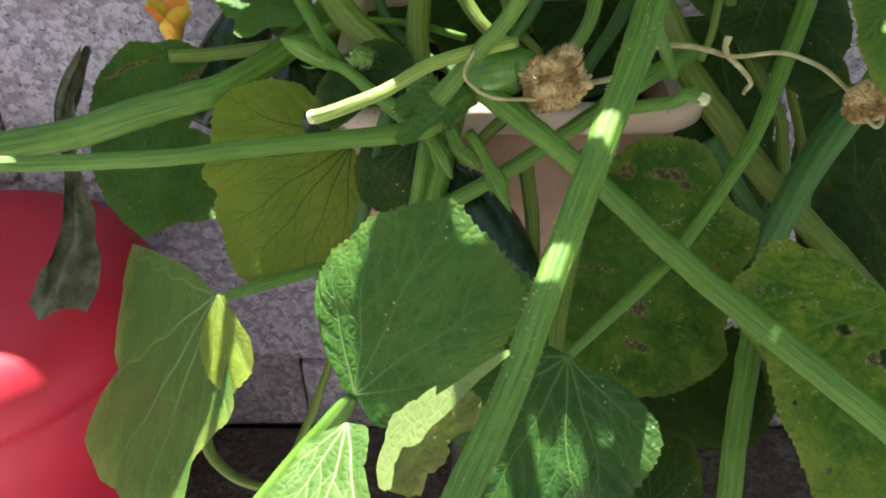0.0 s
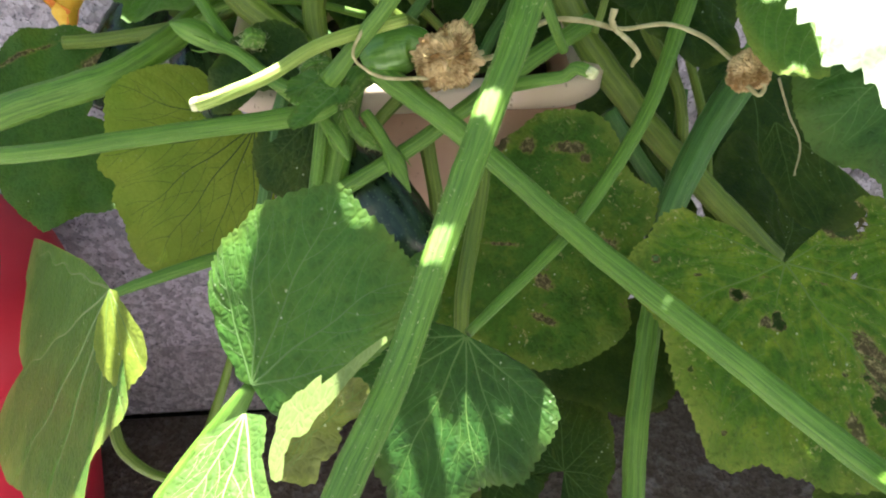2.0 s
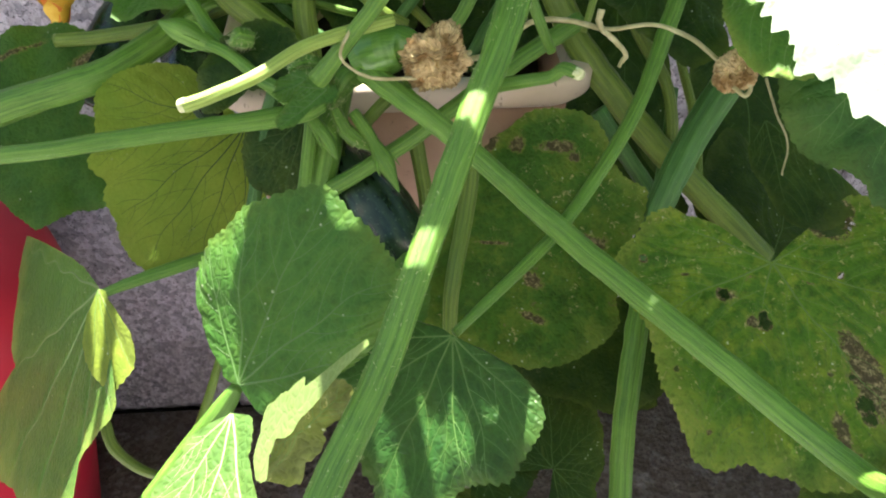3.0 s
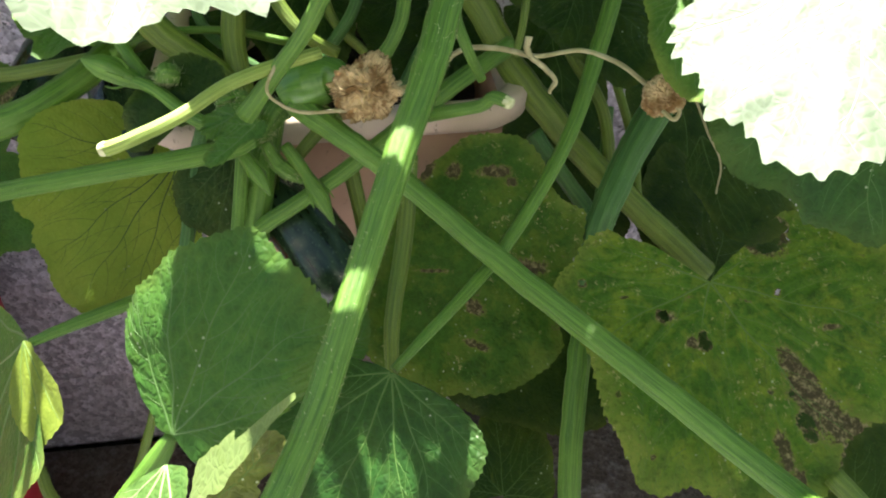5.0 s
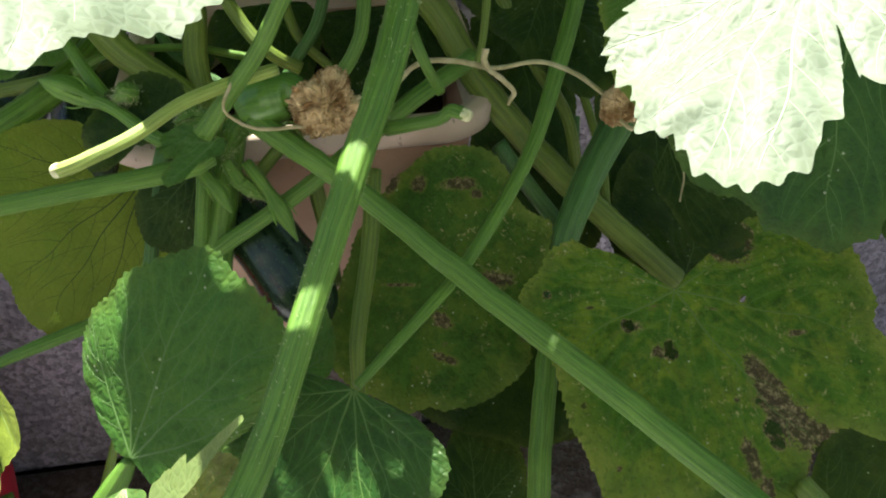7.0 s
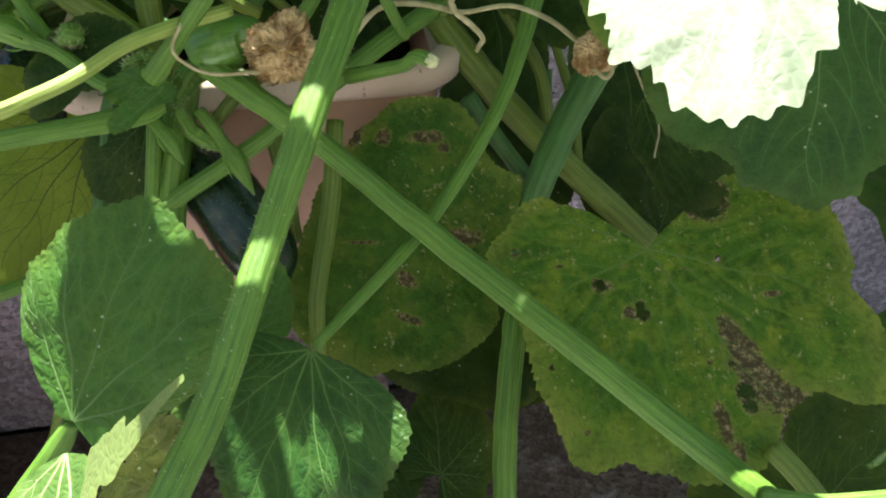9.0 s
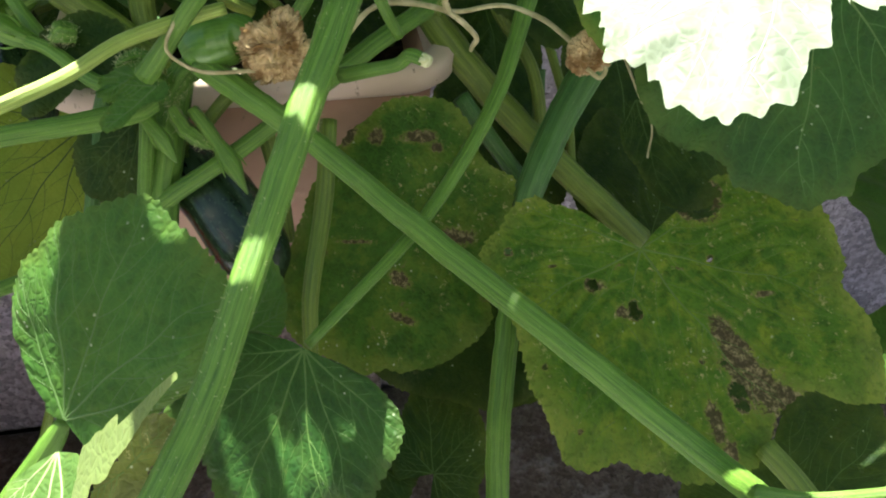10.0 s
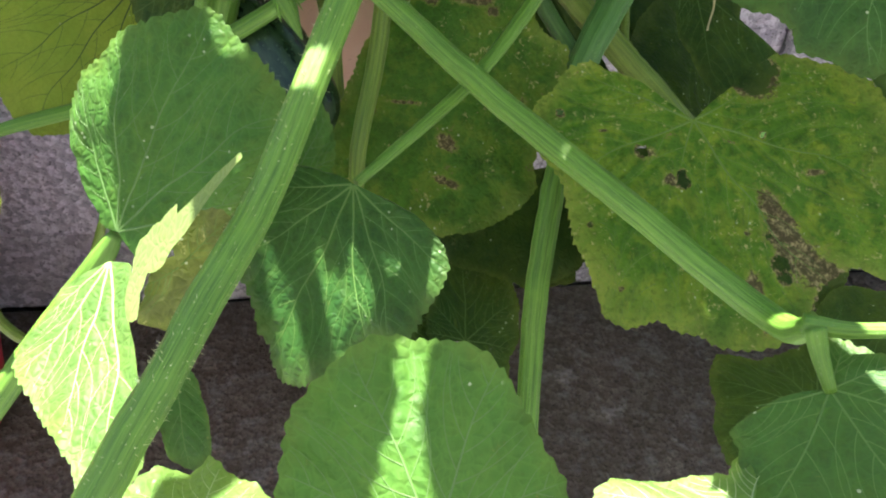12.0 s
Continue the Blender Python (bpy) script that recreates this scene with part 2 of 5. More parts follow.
# brown granite, with the shade under the plant mixed into its colour
GRANITE_SHADED_BROWN = granite_material("shaded_brown_granite", 0.70, ((0.22, 0.185, 0.165), (0.38, 0.33, 0.30)))


def plastic_material(name, a, b, rough, dirt):
    k = Nodes(name)
    v = k.coords()
    n, fine = k.noise(v, 9, 4), k.noise(v, 130, 5, 0.7)
    col = k.mix(k.ramp(n, 0.3, 0.7), a, b)
    specks = k.ramp(k.noise(v, 75, 6, 0.75), 0.60, 0.68)
    col = k.mix(k.math("MULTIPLY", specks, dirt), col, (0.07, 0.05, 0.035))
    k.bump(fine, 0.15, 0.0006)
    return k.done(col, k.math("ADD", rough, k.math("MULTIPLY", fine, 0.12)), 0.45)


POT = plastic_material("beige_pot", (0.52, 0.41, 0.30), (0.62, 0.52, 0.40), 0.45, 0.7)
# darker and pinker than the rim
POT_SIDE = plastic_material("dark_pinkish_pot", (0.40, 0.24, 0.16), (0.50, 0.33, 0.23), 0.5, 0.6)
RED = plastic_material("red_plastic", (0.46, 0.014, 0.034), (0.53, 0.022, 0.044), 0.46, 0.05)

# ---- building helpers ----


def link(name, verts, faces, material, parent=None, label="", at=None, uvs=None):
    """ONE mesh object; under a parent it is a part."""
    me = bpy.data.meshes.new(name)
    me.from_pydata([tuple(map(float, p)) for p in verts], [], faces)
    me.materials.append(material)
    me.polygons.foreach_set("use_smooth", [True] * len(me.polygons))
    if uvs is not None:
        layer = me.uv_layers.new(name="UVMap")
        index = np.zeros(len(me.loops), dtype=np.int32)
        me.loops.foreach_get("vertex_index", index)
        layer.data.foreach_set("uv", np.asarray(uvs, dtype=np.float32)[index].ravel())
    me.update()
    ob = new(name, me)
    if at is not None:
        ob.matrix_basis = at
    if parent is not None:
        ob.parent = parent
        ob.matrix_parent_inverse = Matrix.Translation(-parent.location) if parent.type == "EMPTY" else Matrix()
    if label:
        tagged(ob, label)
    return ob


def anchor(name, place, label, category, **more):
    ob = new(name)
    ob.location = place
    ob.empty_display_size = 0.05
    return tagged(ob, label, category, **more)


def glide(points, n):
    """A smooth line through points: n samples of all their columns."""
    p = np.array(points, float)
    p = np.vstack([2 * p[0] - p[1], p, 2 * p[-1] - p[-2]])
    seg = len(p) - 3
    rows = []
    for s in np.linspace(0, seg - 1e-6, n):
        i, u = int(s), s - int(s)
        a, b, c, d = p[i], p[i + 1], p[i + 2], p[i + 3]
        rows.append(0.5 * (2 * b + (c - a) * u + (2 * a - 5 * b + 4 * c - d) * u * u + (3 * b - 3 * c + d - a) * u ** 3))
    return np.array(rows)


def tube(points, sides=20, steps=None, ribs=0, depth=0.05, bumps=0.0, seed=0):
    """Vertices, faces and UVs of a ribbed, closed tube along points of x, y, z, radius."""
    length = sum(np.linalg.norm(np.subtract(points[i + 1][:3], points[i][:3])) for i in range(len(points) - 1))
    steps = steps or int(min(90, max(14, length / 0.006)))
    line = glide(points, steps)
    c, rad = line[:, :3], np.maximum(line[:, 3], 0.0003)
    tan = np.gradient(c, axis=0)
    tan /= np.linalg.norm(tan, axis=1)[:, None] + 1e-12
    side = np.cross(tan[0], (0.31, 0.2, 0.93))
    verts, uvs, run = [], [], 0.0
    rng = np.random.RandomState(seed + 7)
    wob = rng.normal(0, 1, (steps, 2))
    wob = np.array([np.convolve(np.pad(wob[:, j], 4, mode="edge"), np.ones(9) / 9, "valid") for j in range(2)]).T
    for i in range(steps):
        side = side - tan[i] * np.dot(side, tan[i])
        side /= np.linalg.norm(side)
        up = np.cross(tan[i], side)
        if i:
            run += np.linalg.norm(c[i] - c[i - 1])
        centre = c[i] + (side * wob[i, 0] + up * wob[i, 1]) * bumps * rad[i]
        for j in range(sides):
            a = 2 * math.pi * j / sides
            r = rad[i] * (1 + (depth * math.cos(ribs * a) if ribs else 0) + bumps * 0.3 * math.sin(2 * a + wob[i, 0] * 4))
            verts.append(centre + (side * math.cos(a) + up * math.sin(a)) * r)
            uvs.append((j / sides if j <= sides / 2 else 1 - j / sides, run * 20))
    faces = []
    for i in range(steps - 1):
        for j in range(sides):
            faces.append((i * sides + j, i * sides + (j + 1) % sides, (i + 1) * sides + (j + 1) % sides, (i + 1) * sides + j))
    faces.append(tuple(range(sides))[::-1])
    faces.append(tuple(range((steps - 1) * sides, steps * sides)))
    return verts, faces, uvs, (c, tan, rad)


def lathe(profile, sides=64):
    """Vertices and faces of a turned body from rows of radius, height."""
    verts = [(r * math.cos(2 * math.pi * j / sides), r * math.sin(2 * math.pi * j / sides), z) for r, z in profile for j in range(sides)]
    faces = [(i * sides + j, i * sides + (j + 1) % sides, (i + 1) * sides + (j + 1) % sides, (i + 1) * sides + j) for i in range(len(profile) - 1) for j in range(sides)]
    return verts, faces


def block(size, seed, rough=0.004, bevel=0.012):
    """A worn, slightly uneven stone: verts and faces about its centre."""
    bm = bmesh.new()
    bmesh.ops.create_cube(bm, size=1)
    bmesh.ops.scale(bm, vec=size, verts=bm.verts)
    bmesh.ops.bevel(bm, geom=list(bm.edges), offset=bevel, segments=2, profile=0.6, affect="EDGES")
    rng = random.Random(seed)
    for v in bm.verts:
        v.co += Vector((rng.uniform(-1, 1), rng.uniform(-1, 1), rng.uniform(-1, 1))) * rough
    bm.verts.index_update()
    out = [v.co.copy() for v in bm.verts], [tuple(v.index for v in f.verts) for f in bm.faces]
    bm.free()
    return out


# ---- ground and wall ----
GROUND, WALL_Y = -0.29, 1.10
ground = link("ground", [(-60, -60, GROUND - 0.035), (60, -60, GROUND - 0.035), (60, 60, GROUND - 0.035), (-60, 60, GROUND - 0.035)], [(0, 1, 2, 3)], MORTAR)
tagged(ground, "granite paved yard with dark gritty earth in the joints", "ground", kind="structure")
wall = link("wall_north", [(x, y, z) for z in (GROUND - 0.03, 0.96) for y in (WALL_Y + 0.02, WALL_Y + 0.30) for x in (-2.6, 2.8)],
            [(0, 1, 3, 2), (4, 6, 7, 5), (0, 4, 5, 1), (2, 3, 7, 6), (0, 2, 6, 4), (1, 5, 7, 3)], MORTAR)
tagged(wall, "low wall of grey granite blocks with dark joints", "wall", kind="structure")


def lay_stones():
    rng = random.Random(5)
    z = GROUND - 0.02
    for course, h in enumerate((0.165, 0.36, 0.30, 0.34, 0.10)):
        x = -2.6 + rng.uniform(-0.2, 0)
        while x < 2.8:
            w = rng.uniform(0.55, 0.95)
            verts, faces = block((w - 0.006, 0.10, h - 0.004), rng.random(), 0.0045, 0.008)
            link("stone", verts, faces, GRANITE, wall, at=Matrix.Translation((x + w / 2, WALL_Y + 0.045 + rng.uniform(-0.008, 0.008), z + h / 2)))
            x += w
        z += h
    y = WALL_Y - 0.012
    # rows after the first are unseen, laid pale to bounce sunlight upward
    for row, d in enumerate((0.62, 0.55, 0.60, 0.60)):
        x = -2.4 if row == 0 else -2.6 + rng.uniform(-0.25, 0)
        while x < (2.2 if row == 0 else 2.8):
            w = 1.7 if row == 0 else rng.uniform(0.8, 1.2)
            verts, faces = block((w - 0.007, d - 0.007, 0.06), rng.random(), 0.003, 0.010)
            link("slab", verts, faces, GRANITE if row else GRANITE_SHADED_BROWN, ground, at=Matrix.Translation((x + w / 2, y - d / 2, GROUND - 0.03 + rng.uniform(-0.004, 0.004))))
            x += w
        y -= d


# unseen wall, added to block sky and throw sunlight back on the plant
bounce_wall = link("wall_south", [(x, y, z) for z in (GROUND - 0.03, 2.6) for y in (-1.6, -1.3) for x in (-3.5, 3.5)],
             [(0, 1, 3, 2), (4, 6, 7, 5), (0, 4, 5, 1), (2, 3, 7, 6), (0, 2, 6, 4), (1, 5, 7, 3)], RENDERED)
tagged(bounce_wall, "plain pale rendered wall, unseen, added to cut sky light and bounce sun", "wall", kind="structure")

# ---- pot and soil ----
POT_AT = (0.066, 0.892, 0.20)
verts, faces = block((0.16, 0.14, 0.49), 3, 0.004, 0.014)
tagged(link("stone_plinth", verts, faces, GRANITE_SHADED_BROWN, at=Matrix.Translation((0.09, 0.93, 0.20 - 0.245))), "rough grey granite block under the plant pot", "stone block")
pot = anchor("plant_pot", POT_AT, "beige plastic plant trough with a rolled rim, stained with soil", "plant pot")
RIM = 0.536 - POT_AT[2]


def trough(profile):
    """A rounded rectangular loft from rows of half width, half depth, corner, height."""
    verts, faces, n = [], [], 48
    for w, d, c, z in profile:
        for j in range(n):
            q, a = j // 12, math.pi / 2 * (j // 12) + math.pi / 2 * (j % 12) / 11
            cx, cy = (w - c) * (1 if q in (0, 3) else -1), (d - c) * (1 if q in (0, 1) else -1)
            verts.append((cx + c * math.cos(a), cy + c * math.sin(a), z))
    for i in range(len(profile) - 1):
        for j in range(n):
            faces.append((i * n + j, i * n + (j + 1) % n, (i + 1) * n + (j + 1) % n, (i + 1) * n + j))
    return verts, faces


verts, faces = trough([(0.02, 0.02, 0.01, 0.002), (0.122, 0.115, 0.03, 0.0), (0.130, 0.122, 0.035, 0.01), (0.154, 0.150, 0.04, RIM - 0.03), (0.150, 0.146, 0.04, RIM - 0.03), (0.144, 0.140, 0.04, RIM - 0.12), (0.02, 0.02, 0.01, RIM - 0.12)])
link("pot_body", verts, faces, POT_SIDE, pot, at=Matrix.Translation(POT_AT))
verts, faces = trough([(0.150, 0.146, 0.04, RIM - 0.030), (0.165, 0.161, 0.045, RIM - 0.028), (0.170, 0.166, 0.045, RIM - 0.022), (0.171, 0.167, 0.045, RIM - 0.005), (0.167, 0.163, 0.045, RIM), (0.157, 0.153, 0.045, RIM), (0.152, 0.148, 0.04, RIM - 0.006), (0.150, 0.146, 0.04, RIM - 0.030)])
link("rim", verts, faces, POT, pot, at=Matrix.Translation(POT_AT))


def soil_heap():
    verts, faces = [(0, 0, 0.0)], []
    for i in range(1, 13):
        for j in range(48):
            a, r = 2 * math.pi * j / 48, 0.142 * i / 12
            p = Vector((r * math.cos(a), r * math.sin(a), 0))
            verts.append((p.x, p.y, 0.012 * noise.noise(p * 40) + 0.006 * noise.noise(p * 120)))
    for j in range(48):
        faces.append((0, 1 + j, 1 + (j + 1) % 48))
        for i in range(11):
            a, b = 1 + i * 48, 1 + (i + 1) * 48
            faces.append((a + j, b + j, b + (j + 1) % 48, a + (j + 1) % 48))
    ob = link("potting_soil", verts, faces, SOIL, at=Matrix.Translation((POT_AT[0], POT_AT[1], POT_AT[2] + RIM - 0.07)))
    tagged(ob, "dark potting soil filling the beige pot", "soil", kind="stuff")


soil_heap()

# ---- red tub ----
TUB_AT = (-0.588, 0.87, GROUND)
tub = anchor("plastic_tub", TUB_AT, "glossy red plastic tub with a rounded lid, standing on granite", "tub")
verts, faces = lathe([(0.0, 0.004), (0.140, 0.0), (0.155, 0.012), (0.185, 0.17), (0.214, 0.36), (0.222, 0.435), (0.218, 0.442)])
link("tub_body", verts, faces, RED, tub, at=Matrix.Translation(TUB_AT))
verts, faces = lathe([(0.218, 0.440), (0.2225, 0.444), (0.2225, 0.46), (0.219, 0.482), (0.209, 0.503), (0.188, 0.520), (0.150, 0.532), (0.09, 0.538), (0.0, 0.54)])
link("lid", verts, faces, RED, tub, at=Matrix.Translation(TUB_AT))

# ---- the zucchini plant ----
PLANT_AT = Vector((0.09, 0.86, 0.46))
plant = anchor("zucchini_plant", PLANT_AT, "sprawling zucchini plant with broad toothed leaves in a beige pot", "plant")
LEAF_LABELS = {"young": "zucchini leaf with a toothed edge in full sun, its green paled for the glare", 
    "fresh": "broad green leaf with pale veins and toothed edge", "pale": "curling leaf in the sun, its pale green lightened for it", "deep": "glossy deep green leaf with pale veins", "curl": "curling pale green leaf, browning underneath", "blotched": "dark green leaf with tan scars and pale blotches", "old": "scarred blotchy green leaf with yellow patches",
    "yellowing": "green leaf yellowing along its edge", "backlit": "translucent yellow-green leaf, lightened as if lit from behind", "shade_toned": "dark green leaf, its colour darkened for deep shade", "sunlit_edge": "curled leaf edge, its colour paled for the sun on it", "golden": "yellowed lobe of a green leaf",
}


def leaf(base, turn, shape, look_name="fresh", cup=0.0, fold=0.0, seed=0, holes=(), scars=(), flap=None, lip=0.0, centre=False, veins=True, teeth=1.0, pitch=1.0, calm=1.0, fine=1.0, ribs_at=None, side_veins=True):
    """A leaf on its stalk's end: shape gives its reach in cm by the angle from its tip."""
    rng = np.random.RandomState(seed + 100)
    ang = np.radians([a for a, r in shape])
    reach = np.array([r for a, r in shape]) / 100
    if centre:
        ang, reach = np.append(ang, ang[0] + 2 * math.pi), np.append(reach, reach[0])
    size = float(np.max(reach))
    # the outline, evenly spaced along its length, softly waved and toothed
    th = np.linspace(ang[0], ang[-1], 3000)
    rad = np.interp(th, ang, reach)
    arc = np.concatenate([[0], np.cumsum(np.hypot(np.diff(rad), rad[1:] * np.diff(th)))])
    count = int(min(560, max(110, fine * arc[-1] / 0.0017)))
    even = np.linspace(0, arc[-1], count)
    th, rad = np.interp(even, arc, th), np.interp(even, arc, rad)
    rad = np.convolve(np.pad(rad, 2, mode="edge"), (0.1, 0.2, 0.4, 0.2, 0.1), "valid")
    rad = rad + 0.0022 * np.array([noise.noise(Vector((e * 55, seed * 3.3, 1))) for e in even])
    steps = np.cumsum(rng.uniform(0.0045, 0.0105, int(arc[-1] / 0.0045) + 4)) * pitch
    steps -= steps[0]
    k = np.clip(np.searchsorted(steps, even, "right") - 1, 0, len(steps) - 2)
    p = (even - steps[k]) / (steps[k + 1] - steps[k])
    tall = rng.uniform(0.35, 1.0, len(steps))[k]
    rad = rad + teeth * 0.0026 * tall * (np.where(p < 0.7, p / 0.7, (1 - p) / 0.3) - 0.4)
    rad = np.maximum(rad, 0.002)
    rings = int(min(54, max(12, fine * 30 * (size / 0.13) ** 0.5)))
    phase = rng.uniform(0, 6.28, 4)
    span = ang[-1] - ang[0]
    if ribs_at:
        vein_at = [radians(a) for a in ribs_at]
    elif centre:
        vein_at = [ang[0] + span * (i + 0.5) / 7 for i in range(7)]
    else:
        n = max(3, int(span / radians(38)))
        vein_at = [ang[0] + span * (0.06 + 0.88 * i / (n - 1)) for i in range(n)]
    shift = Vector((seed * 3.1, seed * 1.7, 0))

    def edge_at(t):
        return float(np.interp(t if t >= th[0] else t + 2 * math.pi, th, rad, left=0, right=0))

    def kept(xs, ys):
        ok = np.ones(len(xs), bool)
        if holes:
            ragged = np.array([noise.noise(Vector((x, y, seed)) * 190) for x, y in zip(xs, ys)])
            for a, r, s in holes:
                hx, hy = r / 100 * math.cos(radians(a)), r / 100 * math.sin(radians(a))
                ok &= np.hypot(xs - hx, ys - hy) > s / 100 * (1 + 0.6 * ragged)
        return ok

    # main veins and their side veins, as lines in the blade
    lines = []
    if veins:
        for a in vein_at:
            r_end = edge_at(a) * 0.95
            if r_end < 0.015:
                continue
            bend = rng.uniform(-0.10, 0.10)
            r = np.linspace(0.001, r_end, 30)
            t = a + bend * (r / r_end) ** 2 + 0.02 * np.sin(r * 90 + a * 5)
            main = np.stack([r * np.cos(t), r * np.sin(t)], 1)
            lines.append((main, 0.00072 * (size / 0.12) ** 0.5, 0.00016, True))
            for i in range(4, 27, 5) if side_veins else ():
                for s in (-1, 1):
                    x0, y0 = main[min(29, i + (2 if s > 0 else 0))]
                    a2 = a + s * rng.uniform(0.72, 0.95)
                    run = 0.02 + (r_end - math.hypot(x0, y0)) * rng.uniform(0.5, 0.85)
                    side = [(x0, y0)]
                    for q in np.linspace(0, run, 12)[1:]:
                        a3 = a2 - s * 0.45 * q / run
                        x, y = x0 + q * math.cos(a3), y0 + q * math.sin(a3)
                        t2 = math.atan2(y, x)
                        near = min(abs((t2 - o + math.pi) % (2 * math.pi) - math.pi) * math.hypot(x, y) for o in vein_at if o != a) if len(vein_at) > 1 else 1
                        if math.hypot(x, y) > 0.95 * edge_at(t2) or near < 0.004:
                            break
                        side.append((x, y))
                    if len(side) > 3:
                        lines.append((np.array(side), 0.00024, 0.00008, False))

    def off_veins(xs, ys):
        """How far each place is from the nearest vein."""
        best = np.full(len(xs), 0.05)
        for pts, w0, w1, main in lines:
            lo, hi = pts.min(0) - 0.014, pts.max(0) + 0.014
            near = np.nonzero((xs > lo[0]) & (xs < hi[0]) & (ys > lo[1]) & (ys < hi[1]))[0]
            if len(near) == 0:
                continue
            q = np.stack([xs[near], ys[near]], 1)[:, None, :]
            a, d = pts[:-1][None], np.diff(pts, axis=0)[None]
            u = np.clip(((q - a) * d).sum(2) / ((d * d).sum(2) + 1e-12), 0, 1)
            best[near] = np.minimum(best[near], np.linalg.norm(q - a - u[..., None] * d, axis=2).min(1))
        return best

    def height(xs, ys, away):
        r, t = np.hypot(xs, ys), np.arctan2(ys, xs)
        u = r / size
        h = cup * u * u * size + fold * np.abs(ys) * np.minimum(1, u * 1.5)
        h += calm * 0.010 * size / 0.12 * u ** 2 * (np.sin(3 * t + phase[0]) * 0.5 + np.sin(5 * t + phase[1]) * 0.35)
        h += calm * 0.004 * u ** 3 * np.sin(13 * t + phase[2])
        if flap:
            off = (xs * math.sin(radians(flap[0])) - ys * math.cos(radians(flap[0]))) * flap[1] - 0.004
            h -= flap[2] * (np.maximum(0.0, off) + 0.0015 * np.exp(-(off / 0.004) ** 2))
        if lip:
            t2 = np.where(t < th[0], t + 2 * math.pi, t)
            h -= lip * np.maximum(0.0, r / np.maximum(0.02, np.interp(t2, th, rad)) - 0.72) ** 2 * 12
        wave = np.array([(noise.noise(Vector((x, y, 0)) * 28 + shift), noise.noise(Vector((x, y, 0)) * 85 + shift)) for x, y in zip(xs, ys)])
        h += calm * (0.0042 * wave[:, 0] * np.minimum(1, u * 2) + 0.0008 * wave[:, 1])
        if lines:
            h += (0.0026 if look_name == "old" else 0.0011) * (1 - np.exp(-(away / 0.0042) ** 2)) * np.minimum(1, u * 4)
        return h

    f = (np.arange(1, rings + 1) / rings) ** 0.85
    xs = np.concatenate([[0], (f[:, None] * rad * np.cos(th)).ravel()])
    ys = np.concatenate([[0], (f[:, None] * rad * np.sin(th)).ravel()])
    edge = np.concatenate([[0], np.repeat(f, count)])
    away = off_veins(xs, ys)
    verts = np.stack([xs, ys, height(xs, ys, away)], 1)
    i, j = np.meshgrid(np.arange(rings - 1), np.arange(count - 1), indexing="ij")
    a = (1 + i * count + j).ravel()
    quads = np.stack([a, a + count, a + count + 1, a + 1], 1)
    quads = quads[kept(xs[quads].mean(1), ys[quads].mean(1))]
    faces = [(0, 1 + j, 2 + j) for j in range(count - 1)] + [tuple(q) for q in quads.tolist()]
    # how dead the blade is, round its scars and holes
    dead = np.zeros(len(xs))
    for a, r, wide, long_, lean in scars:
        cx, cy, cl, sl = xs - r / 100 * math.cos(radians(a)), ys - r / 100 * math.sin(radians(a)), math.cos(radians(lean)), math.sin(radians(lean))
        q = np.hypot((cx * cl + cy * sl) / (wide / 200), (cy * cl - cx * sl) / (long_ / 200))
        dead = np.maximum(dead, np.clip(1.45 - 0.75 * q, 0, 1))
    for a, r, s in holes:
        q = np.hypot(xs - r / 100 * math.cos(radians(a)), ys - r / 100 * math.sin(radians(a))) / (s / 100)
        dead = np.maximum(dead, np.clip(2.0 - q, 0, 1))
    ob = link("leaf", verts, faces, LEAF[look_name], plant, LEAF_LABELS[look_name], pose(*base, *turn))
    for name, values in (("edge", edge), ("dead", dead), ("halo", np.exp(-(away / 0.0030) ** 2))):
        ob.data.attributes.new(name, "FLOAT", "POINT").data.foreach_set("value", values.astype(np.float32))

    vein_mat = VEINS.get(look_name, VEIN)
    vv, vf = [], []
    for pts, w0, w1, main in lines:
        ok = kept(pts[:, 0], pts[:, 1])
        pts = pts[: int(np.argmin(ok))] if not ok.all() else pts
        if main and vv:
            link("vein", vv, vf, vein_mat, ob)
            vv, vf = [], []
        if len(pts) < 3:
            continue
        d = np.gradient(pts, axis=0)
        d /= np.linalg.norm(d, axis=1)[:, None] + 1e-12
        w = np.linspace(w0, w1, len(pts))[:, None]
        z = height(pts[:, 0], pts[:, 1], np.zeros(len(pts)))
        n0, m = len(vv), len(pts)
        for s, up in ((-1, -0.15), (-0.5, 0.45), (0.5, 0.45), (1, -0.15)):
            q = pts + np.stack([-d[:, 1], d[:, 0]], 1) * w * s
            vv += [(x, y, h) for (x, y), h in zip(q, z + 0.0002 + up * w[:, 0])]
        vf += [(n0 + s * m + c, n0 + s * m + c + 1, n0 + (s + 1) * m + c + 1, n0 + (s + 1) * m + c) for s in range(3) for c in range(m - 1)]
    if vv:
        link("vein", vv, vf, vein_mat, ob)
    return ob


STALK_LABELS = {"green": "ribbed light green stalk", "straw": "pale yellow-green flower stalk, lightened for the sun on its end", "deep": "smooth deep green stalk", "olive": "olive green stalk in shade"}


